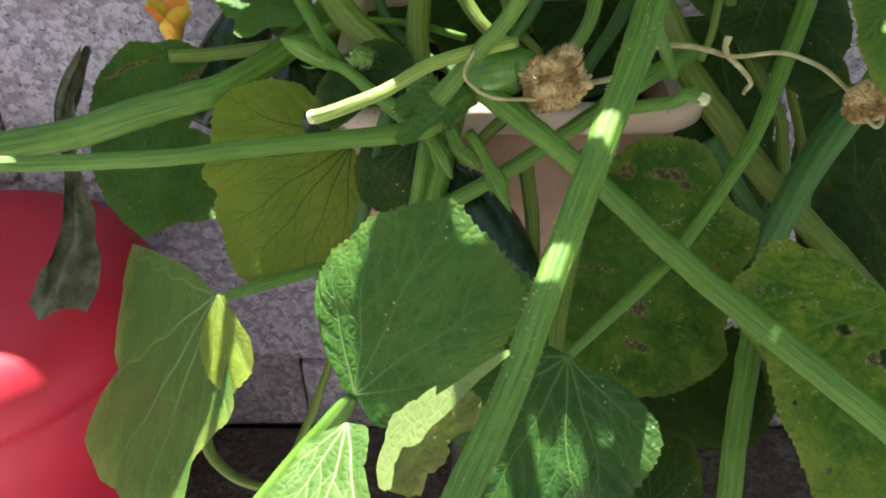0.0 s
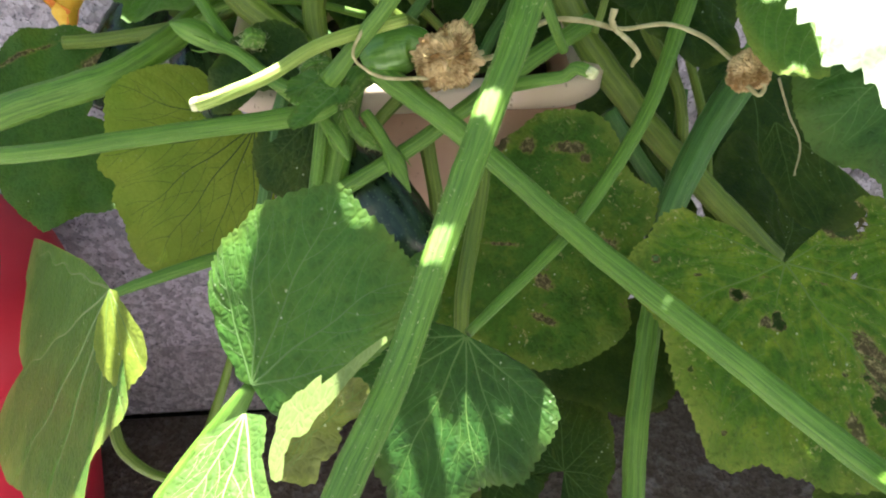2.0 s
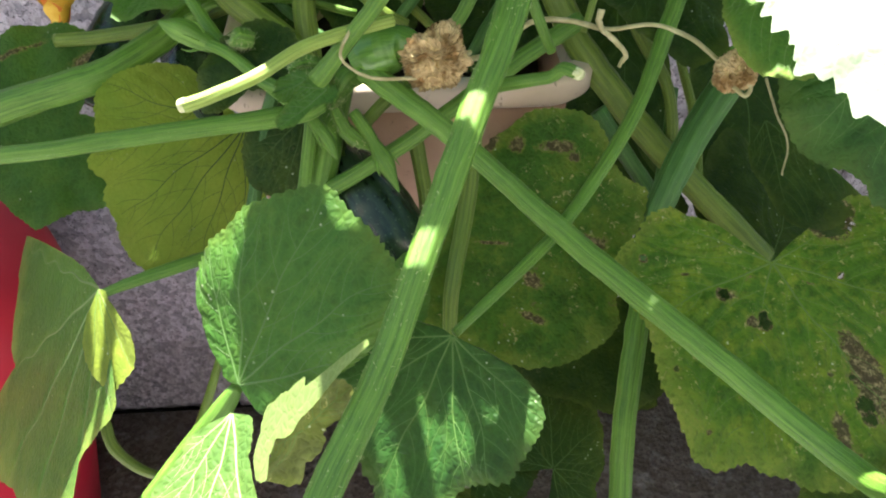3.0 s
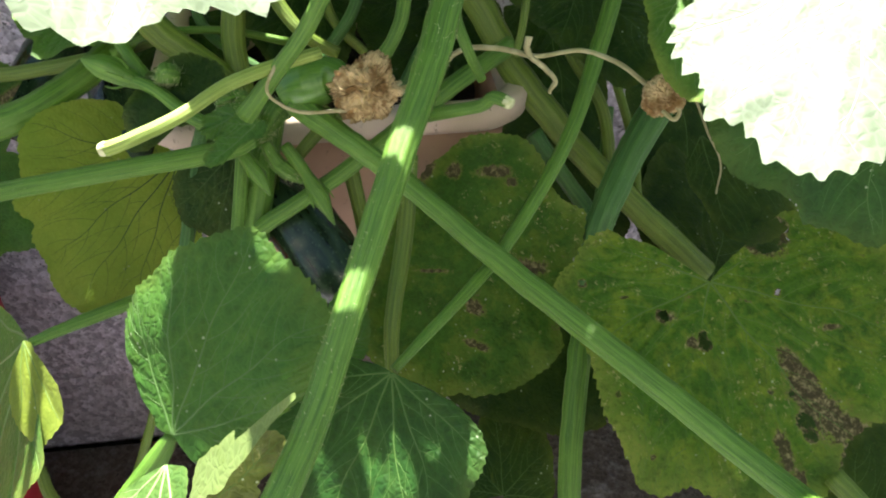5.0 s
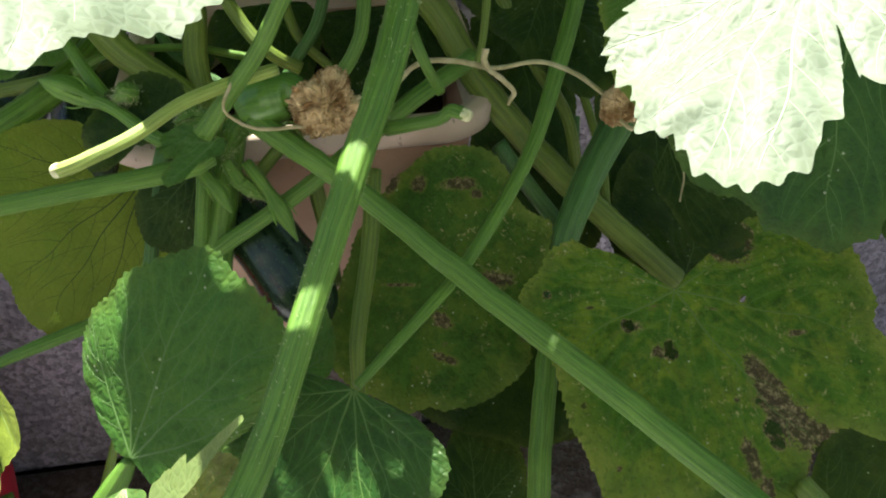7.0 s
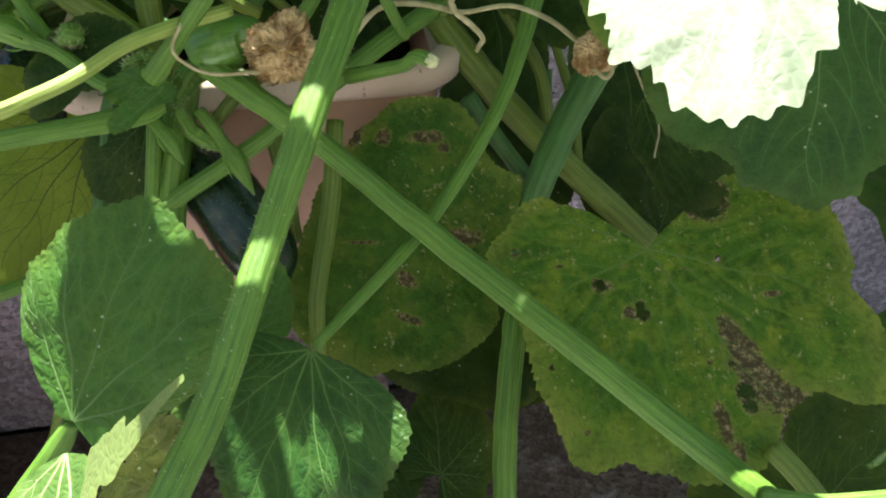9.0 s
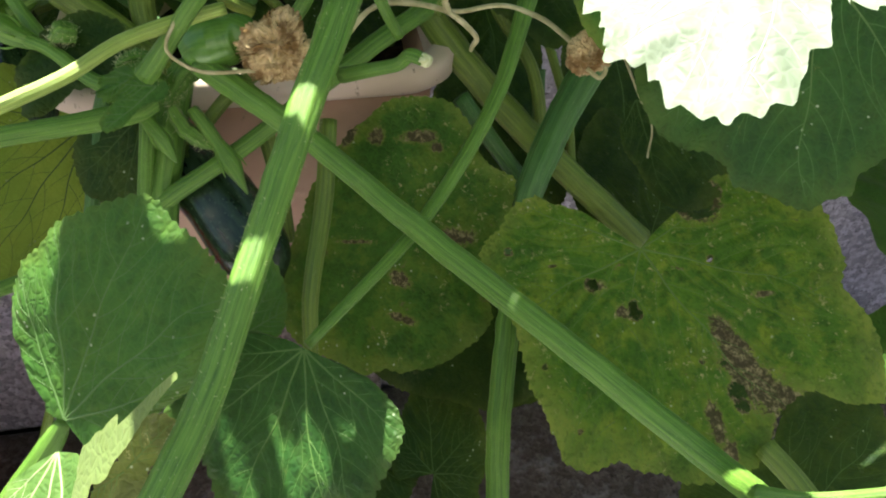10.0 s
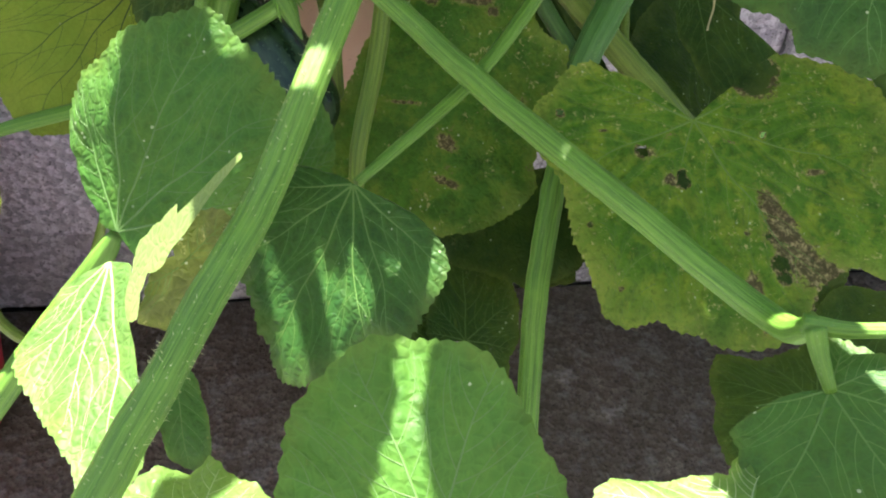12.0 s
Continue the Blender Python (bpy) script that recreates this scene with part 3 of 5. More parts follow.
def stem(points, tone="green", ribs=10, grain=0, cut=False):
    seed = int(abs(points[0][0]) * 1000)
    verts, faces, uvs, (c, tan, rad) = tube(points, 60 if points[0][3] > 0.0045 else 40, None, ribs, 0.026, 0.12, seed)
    ob = link("stalk", verts, faces, STEM[tone], plant, STALK_LABELS[tone], uvs=uvs)
    if grain:
        rng = np.random.RandomState(seed)
        hv, hf = [], []
        for _ in range(900):
            i = rng.randint(1, len(c) - 1)
            f, a = rng.rand(), rng.uniform(0, 2 * math.pi)
            p = c[i] * (1 - f) + c[i + 1 if i + 1 < len(c) else i] * f
            u = np.cross(tan[i], (0.31, 0.2, 0.93))
            u /= np.linalg.norm(u)
            w = np.cross(tan[i], u)
            d = u * math.cos(a) + w * math.sin(a)
            e = np.cross(tan[i], d)
            root, tip = p + d * rad[i] * 0.97, p + d * (rad[i] + rng.uniform(0.0012, 0.0026)) + tan[i] * rng.uniform(-0.001, 0.001)
            n0 = len(hv)
            hv += [root - e * 0.00022, root + e * 0.00022, root + tan[i] * 0.0003, tip]
            hf += [(n0, n0 + 1, n0 + 3), (n0 + 1, n0 + 2, n0 + 3), (n0 + 2, n0, n0 + 3)]
        tagged(link("bristles", hv, hf, CUT, ob, "fine pale bristles"), kind="stuff")
    if cut:
        end = 0 if points[0][2] > 0.0 and points[0][0] < points[-1][0] and points[0][0] < 0 else -1
        side = tan[end] * (1 if end == -1 else -1)
        p = [(*(c[end] - side * 0.002), rad[end] * 1.03), (*(c[end] + side * 0.002), rad[end] * 1.02), (*(c[end] + side * 0.004), rad[end] * 0.8)]
        v, f, u, _ = tube(p, 20, 6, 5, 0.06)
        link("cut_end", v, f, CUT, ob, "pale fibrous cut end of the stalk")
    return ob


def shade_leaf(place, shape, seed):
    """An unseen level leaf high on the plant, its outline cut to shape the shade."""
    leaf(place, (0, 0, 0), shape, "fresh", seed=seed, centre=True, veins=False, fine=0.5)
    raise_stalk(place)


# carries a leaf that is added out of view
def raise_stalk(place):
    top = min(((0.09, 0.95, 0.62), (-0.06, 0.93, 0.66), (0.20, 0.90, 0.66), (0.32, 0.84, 0.62), (-0.30, 1.0, 0.62)), key=lambda q: (Vector(q) - Vector(place)).length)
    bend = [(*top, 0.009), (*(Vector(top) * 0.5 + Vector(place) * 0.5 + Vector((0, 0.03, 0.06))), 0.008), (*(Vector(place) - Vector((0, 0, 0.004))), 0.005)]
    stem(bend)


def lobed_shade_leaf(place, size, seed, root=None):
    """An unseen, level, five-lobed leaf high on the plant, added for shade, on a stalk from the crown or from a root
    given.
    """
    rng = random.Random(seed)
    shape = []
    for i in range(37):
        a = -178 + 356 * i / 36
        shape.append((round(a), round(100 * size * (0.92 + 0.08 * math.cos(radians(5 * a + 10)) + rng.uniform(-0.03, 0.03)), 1)))
    leaf(place, (rng.uniform(-12, 12), rng.uniform(-12, 12), rng.uniform(0, 360)), shape, "fresh", seed=seed, veins=False, fine=0.45)
    if root:
        stem([(*root, 0.011), (root[0] * 0.6 + place[0] * 0.4, root[1] * 0.6 + place[1] * 0.4, place[2] * 0.6, 0.009), (*place, 0.005)])
    else:
        raise_stalk(place)


# the broad leaf in the middle and its two hanging lobes
leaf((-0.056, 0.454, 0.473), (26, -52, 31), [(-107, 2.9), (-81, 3.2), (-62, 4.2), (-56, 5.4), (-50, 6.6), (-45, 8.2), (-42, 9.3), (-38, 10.3), (-33, 11.5), (-30, 12.5), (-25, 13.4), (-21, 13.6), (-15, 13.8), (-11, 14.1), (-7, 14.1), (-3, 13.9), (0, 14.2), (3, 14.4), (7, 14.6), (10, 14.4), (14, 13.6), (19, 13.0), (22, 12.4), (27, 12.1), (31, 11.7), (36, 10.7), (40, 10.2), (46, 9.9), (52, 9.2), (58, 8.7), (65, 8.0), (68, 7.2), (69, 6.1), (73, 5.4), (78, 4.2), (80, 3.0), (85, 1.9), (114, 0.5)], "fresh", lip=0.007, teeth=1.5, seed=1, flap=(23, -1, 0.16), fine=1.3, ribs_at=(-44, -18, 8, 27, 50))
leaf((-0.004, 0.379, 0.518), (66, -42, 16), [(-142, 3.8), (-137, 2.1), (-101, 1.7), (-51, 1.0), (-31, 1.6), (-29, 2.5), (-9, 3.6), (2, 4.0), (11, 4.1), (66, 0.5), (158, 1.7), (175, 2.6), (189, 4.4)], "curl", seed=2, centre=True, calm=0.5, ribs_at=(-60, 0, 60, 170))
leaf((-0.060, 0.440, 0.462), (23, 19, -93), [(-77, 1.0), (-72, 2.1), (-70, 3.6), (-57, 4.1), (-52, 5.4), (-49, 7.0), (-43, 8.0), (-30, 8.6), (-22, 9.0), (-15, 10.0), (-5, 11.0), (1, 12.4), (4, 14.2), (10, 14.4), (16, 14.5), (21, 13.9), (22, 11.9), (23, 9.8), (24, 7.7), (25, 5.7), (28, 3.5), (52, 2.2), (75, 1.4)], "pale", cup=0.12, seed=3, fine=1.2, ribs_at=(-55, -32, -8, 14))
# the sunlit margin as its own pale strip
leaf((-0.024, 0.381, 0.521), (28, -52, -16), [(-173, 0.9), (-152, 2.2), (-122, 3.1), (-103, 3.1), (-95, 1.7), (-56, 1.3), (-18, 3.5), (-10, 5.2), (-5, 6.9), (-3, 7.8), (-2, 9.1), (-1, 10.5), (1, 10.3), (2, 8.7), (3, 7.0), (4, 5.3), (6, 4.1), (12, 4.6), (20, 2.7), (47, 1.3), (128, 0.8)], "sunlit_edge", seed=103, centre=True, veins=False, teeth=0.5, calm=0.3)
# the leaf on the thin stalk below
leaf((0.088, 0.483, 0.480), (22, 43, -94), [(-122, 0.9), (-112, 2.2), (-111, 3.8), (-103, 5.1), (-88, 6.0), (-85, 7.7), (-77, 9.6), (-69, 10.7), (-61, 10.9), (-56, 10.0), (-47, 10.5), (-41, 11.0), (-36, 11.8), (-31, 12.2), (-29, 13.2), (-24, 14.1), (-16, 13.7), (-8, 12.4), (-3, 11.4), (5, 10.1), (15, 10.2), (23, 10.5), (27, 10.0), (31, 9.4), (36, 9.3), (43, 9.1), (51, 8.3), (57, 7.2), (60, 6.1), (64, 4.8), (65, 3.2), (66, 1.8), (67, 0.9)], "deep", fold=0.05, lip=0.004, teeth=1.5, seed=4, fine=1.3, ribs_at=(-88, -57, -26, 0, 20, 46))

# the large scarred leaf
leaf((0.339, 0.552, 0.471), (4, 24, -81), [(-141, 1.7), (-140, 3.5), (-139, 5.5), (-135, 7.0), (-134, 8.8), (-125, 9.9), (-112, 10.6), (-104, 12.0), (-96, 12.3), (-85, 11.9), (-73, 11.7), (-63, 12.9), (-56, 14.2), (-49, 15.2), (-43, 16.5), (-40, 17.5), (-34, 17.4), (-30, 16.5), (-27, 15.9), (-21, 16.5), (-16, 16.4), (-12, 17.0), (-3, 17.4), (5, 17.3), (9, 16.6), (18, 14.9), (26, 14.9), (29, 15.3), (32, 17.7), (37, 19.6), (44, 19.1), (50, 18.4), (56, 16.7), (62, 14.9), (71, 15.1), (86, 14.4), (98, 13.4), (104, 11.6), (113, 10.2), (118, 9.1), (119, 6.5), (120, 3.9), (124, 1.5)], "old", fold=0.03, teeth=1.5, seed=6, fine=1.5, holes=[(-69, 5.0, 0.43), (-29, 4.5, 0.30), (-24, 5.1, 0.30), (12, 12.2, 0.56), (11, 13.2, 0.39), (-102, 10.0, 0.26), (14, 10.1, 0.26), (113, 6.5, 1.29), (113, 7.7, 0.73), (116, 5.4, 0.77), (-56, 12.4, 0.17), (66, 5.2, 0.21), (-27, 5.3, 0.39)], scars=[(23, 8.6, 1.3, 3.0, 104), (20, 10.8, 2.5, 3.9, 104), (20, 12.8, 2.6, 4.1, 110), (23, 14.6, 1.5, 2.6, 105), (15, 15.8, 0.7, 3.4, 53), (1, 13.5, 0.9, 2.6, 82), (1, 15.7, 0.8, 1.7, 74), (-37, 5.4, 0.9, 0.8, 75), (52, 9.4, 1.3, 0.5, 75), (-65, 4.7, 1.1, 0.9, 75), (-93, 6.9, 0.6, 0.3, 75), (-39, 15.1, 0.5, 0.4, 74), (42, 2.8, 1.3, 0.2, 64), (6, 9.4, 0.5, 0.4, 74)])
# the blotched leaf against the pot
leaf((0.164, 0.640, 0.441), (37, 33, -46), [(-171, 7.3), (-139, 7.2), (-119, 8.4), (-105, 10.2), (-90, 11.7), (-79, 12.1), (-64, 11.9), (-53, 12.3), (-44, 11.4), (-39, 12.0), (-33, 11.6), (-19, 11.7), (-5, 11.4), (6, 11.0), (13, 9.5), (33, 8.5), (48, 9.1), (61, 10.1), (70, 10.9), (81, 9.3), (88, 9.3), (101, 10.6), (114, 11.1), (128, 10.9), (141, 10.1), (153, 9.0), (168, 8.2)], "blotched", seed=7, centre=True, veins=False, scars=[(-33, 4.3, 1.8, 1.0, 18), (122, 7.6, 2.8, 1.0, 48), (147, 7.6, 1.2, 1.4, 28), (41, 5.5, 2.3, 1.2, 38), (108, 7.4, 0.9, 0.7, 48), (-109, 3.0, 2.8, 0.3, 48), (-35, 7.4, 2.3, 0.6, 28), (163, 8.3, 0.8, 1.8, 18)])
# leaves by the red tub
leaf((-0.174, 0.566, 0.464), (-29, 51, 162), [(-47, 3.2), (-46, 6.4), (-45, 7.0), (-44, 10.2), (-43, 11.0), (-42, 14.0), (-41, 17.8), (-40, 23.9), (-39, 30.6), (-35, 30.4), (-31, 30.0), (-30, 28.8), (-23, 27.3), (-15, 25.1), (-9, 22.2), (-6, 26.7), (-3, 28.8), (1, 29.9), (10, 26.0), (27, 20.5), (40, 19.0), (65, 17.0), (80, 16.0), (81, 14.5), (82, 13.1), (86, 12.5), (91, 12.3), (101, 12.3), (107, 12.7), (113, 12.3), (114, 10.8), (115, 8.6), (116, 5.7), (117, 4.2), (118, 2.5)], "yellowing", seed=8, teeth=0.6, calm=0.1, ribs_at=(-36, -8, 22, 50, 84, 106), side_veins=False)
leaf((-0.161, 0.535, 0.492), (44, 22, -70), [(-51, 2.2), (-45, 3.9), (-30, 5.4), (-15, 7.3), (-7, 7.9), (1, 7.8), (9, 7.4), (19, 6.5), (24, 5.5), (25, 4.0), (31, 1.6), (48, 0.9)], "golden", seed=108, calm=0.5, teeth=1.2, ribs_at=(-28, -8, 10), side_veins=False)
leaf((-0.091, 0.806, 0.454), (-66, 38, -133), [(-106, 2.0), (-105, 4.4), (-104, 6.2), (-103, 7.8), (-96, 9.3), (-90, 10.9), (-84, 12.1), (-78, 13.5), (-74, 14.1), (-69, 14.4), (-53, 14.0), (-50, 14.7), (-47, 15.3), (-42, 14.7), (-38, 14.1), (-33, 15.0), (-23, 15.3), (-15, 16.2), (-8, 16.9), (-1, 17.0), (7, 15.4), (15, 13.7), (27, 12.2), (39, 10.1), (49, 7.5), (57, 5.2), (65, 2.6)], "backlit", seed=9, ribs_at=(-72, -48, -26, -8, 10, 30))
leaf((-0.306, 0.863, 0.427), (32, -19, 42), [(-221, 6.5), (-180, 7.7), (-153, 9.4), (-136, 11.3), (-115, 9.6), (-92, 11.5), (-80, 10.1), (-56, 7.5), (-19, 3.4), (17, 7.0), (18, 10.2), (22, 11.6), (42, 12.1), (62, 11.9), (83, 10.2), (106, 8.3)], "fresh", seed=10, centre=True, veins=False, scars=[(67, 9.0, 0.5, 5.7, -103), (20, 8.7, 2.8, 1.0, -18), (26, 6.4, 1.9, 0.8, -7)])
# leaves close under the eye, in full sun, their green paled for its glare
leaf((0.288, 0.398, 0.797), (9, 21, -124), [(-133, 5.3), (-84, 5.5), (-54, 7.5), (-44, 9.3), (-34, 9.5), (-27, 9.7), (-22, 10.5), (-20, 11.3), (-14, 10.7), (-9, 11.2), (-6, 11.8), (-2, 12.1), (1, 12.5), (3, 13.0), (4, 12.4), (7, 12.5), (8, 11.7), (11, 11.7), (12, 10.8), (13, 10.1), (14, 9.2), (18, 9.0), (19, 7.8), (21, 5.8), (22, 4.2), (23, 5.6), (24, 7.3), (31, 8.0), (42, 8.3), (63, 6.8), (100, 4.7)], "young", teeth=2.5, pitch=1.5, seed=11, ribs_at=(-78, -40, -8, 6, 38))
leaf((0.422, 0.554, 0.679), (-19, 68, -143), [(-86, 9.0), (-55, 12.2), (-41, 13.1), (-31, 13.7), (-24, 14.0), (-16, 13.4), (-11, 12.7), (-4, 12.9), (0, 14.2), (7, 14.0), (20, 14.7), (23, 14.1), (30, 13.8), (32, 12.4), (44, 11.6), (65, 9.6), (114, 5.4)], "deep", seed=12)
leaf((0.321, 0.636, 0.680), (18, 22, -105), [(-94, 3.3), (-48, 4.4), (-26, 6.8), (-14, 8.9), (-3, 10.7), (5, 11.2), (12, 10.9), (17, 8.9), (32, 6.3), (68, 3.4)], "yellowing", seed=13)
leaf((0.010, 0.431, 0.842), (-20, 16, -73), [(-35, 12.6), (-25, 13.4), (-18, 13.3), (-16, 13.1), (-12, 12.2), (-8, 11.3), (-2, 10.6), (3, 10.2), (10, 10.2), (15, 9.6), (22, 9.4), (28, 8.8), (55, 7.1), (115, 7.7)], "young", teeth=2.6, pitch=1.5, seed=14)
# leaves low in front
leaf((0.109, 0.201, 0.552), (-10, -32, 89), [(-119, 4.3), (-92, 4.8), (-72, 5.1), (-54, 5.1), (-39, 5.7), (-28, 6.6), (-18, 7.1), (-6, 7.4), (6, 7.6), (15, 7.8), (26, 7.7), (36, 7.3), (48, 7.0), (59, 6.6), (76, 5.9)], "fresh", seed=15)
leaf((0.303, 0.274, 0.525), (16, 10, -121), [(-69, 0.9), (-57, 2.9), (-47, 5.2), (-37, 5.3), (-27, 6.0), (-21, 7.5), (-12, 9.1), (4, 10.0), (22, 9.2), (51, 6.9), (83, 5.2), (122, 3.4), (162, 2.7), (194, 3.0)], "deep", seed=16)
leaf((0.246, 0.219, 0.518), (2, 25, 127), [(-68, 1.4), (-61, 2.8), (-51, 4.0), (-37, 2.6), (0, 3.7), (18, 6.2), (25, 6.6), (33, 6.9)], "pale", seed=17)
leaf((0.011, 0.226, 0.503), (3, 18, 92), [(-83, 4.4), (-53, 4.5), (-29, 4.7), (-14, 5.1), (-3, 6.3), (3, 5.7), (16, 5.9), (29, 5.8), (39, 5.5), (59, 4.4)], "pale", seed=18)
leaf((-0.218, 0.284, 0.476), (37, 18, 108), [(-78, 4.9), (-48, 7.4), (-34, 8.2), (-15, 9.3), (-4, 9.0), (11, 9.4), (16, 10.6), (22, 9.8), (32, 8.8), (59, 5.9)], "fresh", seed=19)
# leaves darkened for deep shade, some added over gaps that are only dark
leaf((0.409, 0.674, 0.350), (15, -9, 72), [(-81, 5.9), (-54, 11.2), (-33, 13.7), (-16, 13.9), (-2, 15.5), (9, 17.0), (19, 17.8), (31, 14.3), (47, 9.7), (55, 5.0)], "shade_toned", seed=20)
leaf((0.412, 0.767, 0.462), (33, 31, -62), [(-62, 3.1), (-32, 6.5), (-18, 10.5), (-4, 12.1), (9, 12.1), (19, 11.3), (21, 8.4), (22, 6.5), (23, 4.1), (24, 1.7)], "shade_toned", seed=21)
leaf((0.306, 0.648, 0.254), (9, 9, 175), [(-108, 5.7), (-82, 6.9), (-56, 6.4), (-20, 7.2), (9, 9.6), (41, 8.9), (60, 7.9), (83, 5.9)], "shade_toned", seed=22)
leaf((0.118, 0.403, 0.295), (-12, 29, 78), [(-100, 8.1), (-65, 9.0), (-39, 11.4), (-19, 12.7), (-2, 11.1), (13, 14.8), (34, 12.9), (57, 10.2), (75, 8.6)], "shade_toned", seed=23)
leaf((0.433, 0.405, 0.309), (-11, 0, 70), [(-185, 8.7), (-127, 6.8), (-59, 9.7), (-32, 15.0), (-16, 13.5), (-7, 11.4), (8, 5.8), (46, 5.8), (61, 8.7), (96, 7.5), (138, 9.1)], "shade_toned", seed=24)
leaf((0.293, 0.815, 0.606), (2, 23, -89), [(-96, 8.0), (-67, 7.1), (-39, 7.1), (-14, 8.8), (3, 11.6), (18, 12.5), (28, 9.3), (62, 6.9), (91, 6.1)], "shade_toned", seed=25)
leaf((-0.037, 0.425, 0.381), (1, 53, -82), [(-100, 0.9), (-29, 2.0), (-15, 4.7), (-9, 6.6), (2, 7.6), (13, 7.4), (20, 5.4), (31, 3.1), (61, 1.1)], "deep", seed=26, teeth=0.6)
leaf((-0.166, 0.876, 0.587), (1, 3, -90), [(-97, 4.6), (-41, 6.0), (-15, 7.6), (-11, 9.6), (7, 10.3), (19, 10.5), (30, 8.8), (65, 3.7)], "fresh", seed=27)
leaf((0.006, 0.647, 0.582), (-40, 23, -147), [(-128, 1.4), (-88, 1.7), (-51, 1.9), (-20, 2.9), (-10, 4.5), (1, 4.8), (9, 3.8), (10, 2.2), (28, 1.3), (69, 1.1), (178, 0.6)], "fresh", seed=28, pitch=0.6, ribs_at=(-40, 0, 30))
leaf((-0.010, 0.655, 0.586), (-42, 20, -175), [(-102, 0.5), (-57, 1.2), (-24, 2.1), (-5, 2.7), (16, 2.7), (37, 2.2), (65, 1.3), (156, 0.1)], "fresh", seed=29, pitch=0.5, teeth=1.5)
leaf((0.180, 0.519, 0.269), (23, -6, 69), [(-175, 5.6), (-131, 5.3), (-86, 4.2), (-39, 6.0), (-11, 8.7), (5, 9.8), (18, 9.7), (33, 6.8), (60, 4.3), (123, 3.4)], "shade_toned", seed=31)
leaf((0.108, 0.546, 0.281), (-2, 8, -45), [(-49, 7.4), (-19, 7.2), (15, 6.7), (66, 6.4), (109, 5.2), (172, 2.9), (265, 5.0)], "shade_toned", seed=32)
leaf((0.170, 0.958, 0.541), (-12, 12, -100), [(-63, 7.8), (-28, 12.0), (-15, 15.7), (-3, 16.2), (17, 14.0), (45, 10.1), (110, 6.5)], "shade_toned", seed=33)
leaf((0.033, 0.970, 0.547), (-4, 20, -88), [(-80, 4.8), (-26, 9.9), (-10, 13.3), (10, 12.6), (38, 8.4), (90, 4.2)], "shade_toned", seed=34)
leaf((-0.097, 0.978, 0.517), (1, 20, -98), [(-103, 11.0), (-54, 8.7), (-17, 10.2), (0, 13.1), (29, 14.4), (50, 10.1), (107, 6.2)], "shade_toned", seed=35)
leaf((0.307, 0.987, 0.511), (-6, 34, -87), [(-82, 5.4), (-38, 8.1), (-15, 12.9), (-4, 19.1), (2, 24.2), (7, 23.2), (12, 15.6), (29, 8.9), (69, 4.0)], "shade_toned", seed=37)
leaf((0.443, 0.937, 0.454), (-10, 33, -98), [(-68, 5.4), (-35, 10.1), (-21, 17.4), (-11, 23.5), (-1, 26.2), (11, 25.6), (27, 15.2), (57, 7.6), (77, 4.0)], "shade_toned", seed=38)
leaf((0.032, 0.789, 0.497), (-32, 23, -147), [(5, 2.3), (77, 2.2), (129, 3.5), (153, 3.3), (191, 1.8), (277, 2.1), (323, 3.2)], "shade_toned", seed=131, centre=True, veins=False)
leaf((0.392, 0.577, 0.336), (-20, 6, -165), [(0, 10.2), (46, 7.0), (100, 8.5), (127, 12.5), (145, 12.9), (168, 10.9), (207, 7.1), (270, 7.8), (299, 10.6), (316, 11.9)], "shade_toned", seed=132, centre=True, veins=False)
leaf((-0.020, 0.700, 0.527), (-22, 50, -118), [(-23, 7.4), (-3, 7.3), (22, 6.8), (48, 5.3), (98, 2.6), (193, 0.8), (267, 2.6), (284, 4.0)], "shade_toned", seed=133, centre=True, calm=0.5, ribs_at=(-30, 0, 30, 60))
leaf((-0.041, 0.732, 0.575), (-28, 25, -141), [(0, 8.2), (6, 7.2), (12, 4.3), (51, 3.3), (112, 1.6), (208, 2.0), (283, 3.4), (314, 5.2), (339, 7.0)], "shade_toned", seed=134, centre=True, veins=False, calm=1.5)
leaf((0.290, 0.866, 0.418), (18, 42, -64), [(-51, 6.4), (-16, 9.9), (5, 14.3), (17, 13.3), (23, 4.3), (141, 4.6), (191, 4.4), (228, 5.2)], "shade_toned", seed=135, centre=True, veins=False)
leaf((0.239, 0.629, 0.317), (-12, 28, -114), [(-38, 8.6), (-13, 6.8), (18, 7.1), (57, 7.6), (91, 7.3), (134, 7.5), (172, 4.3), (288, 5.3), (306, 10.2)], "shade_toned", seed=136, centre=True, veins=False)
leaf((0.045, 0.553, 0.427), (23, -32, 52), [(-199, 0.6), (-128, 0.9), (-78, 1.9), (-57, 2.8), (-27, 3.7), (-6, 4.9), (4, 5.6), (11, 5.9), (20, 5.4), (32, 3.8), (52, 1.4)], "fresh", seed=137, centre=True, ribs_at=(-30, 0, 30))
# stalks
stem([(0.177, 0.724, 0.729, 0.0122), (0.161, 0.676, 0.702, 0.0114), (0.148, 0.635, 0.683, 0.0110), (0.132, 0.590, 0.660, 0.0106), (0.106, 0.531, 0.633, 0.0095), (0.071, 0.452, 0.592, 0.0089), (0.041, 0.381, 0.559, 0.0088), (0.014, 0.320, 0.547, 0.0086), (-0.006, 0.274, 0.537, 0.0085), (-0.028, 0.227, 0.525, 0.0083)], grain=1)
stem([(0.034, 0.674, 0.582, 0.0096), (0.076, 0.637, 0.564, 0.0086), (0.112, 0.612, 0.543, 0.0081), (0.187, 0.537, 0.505, 0.0085), (0.256, 0.439, 0.493, 0.0082), (0.313, 0.344, 0.492, 0.0080), (0.297, 0.295, 0.545, 0.0053)])
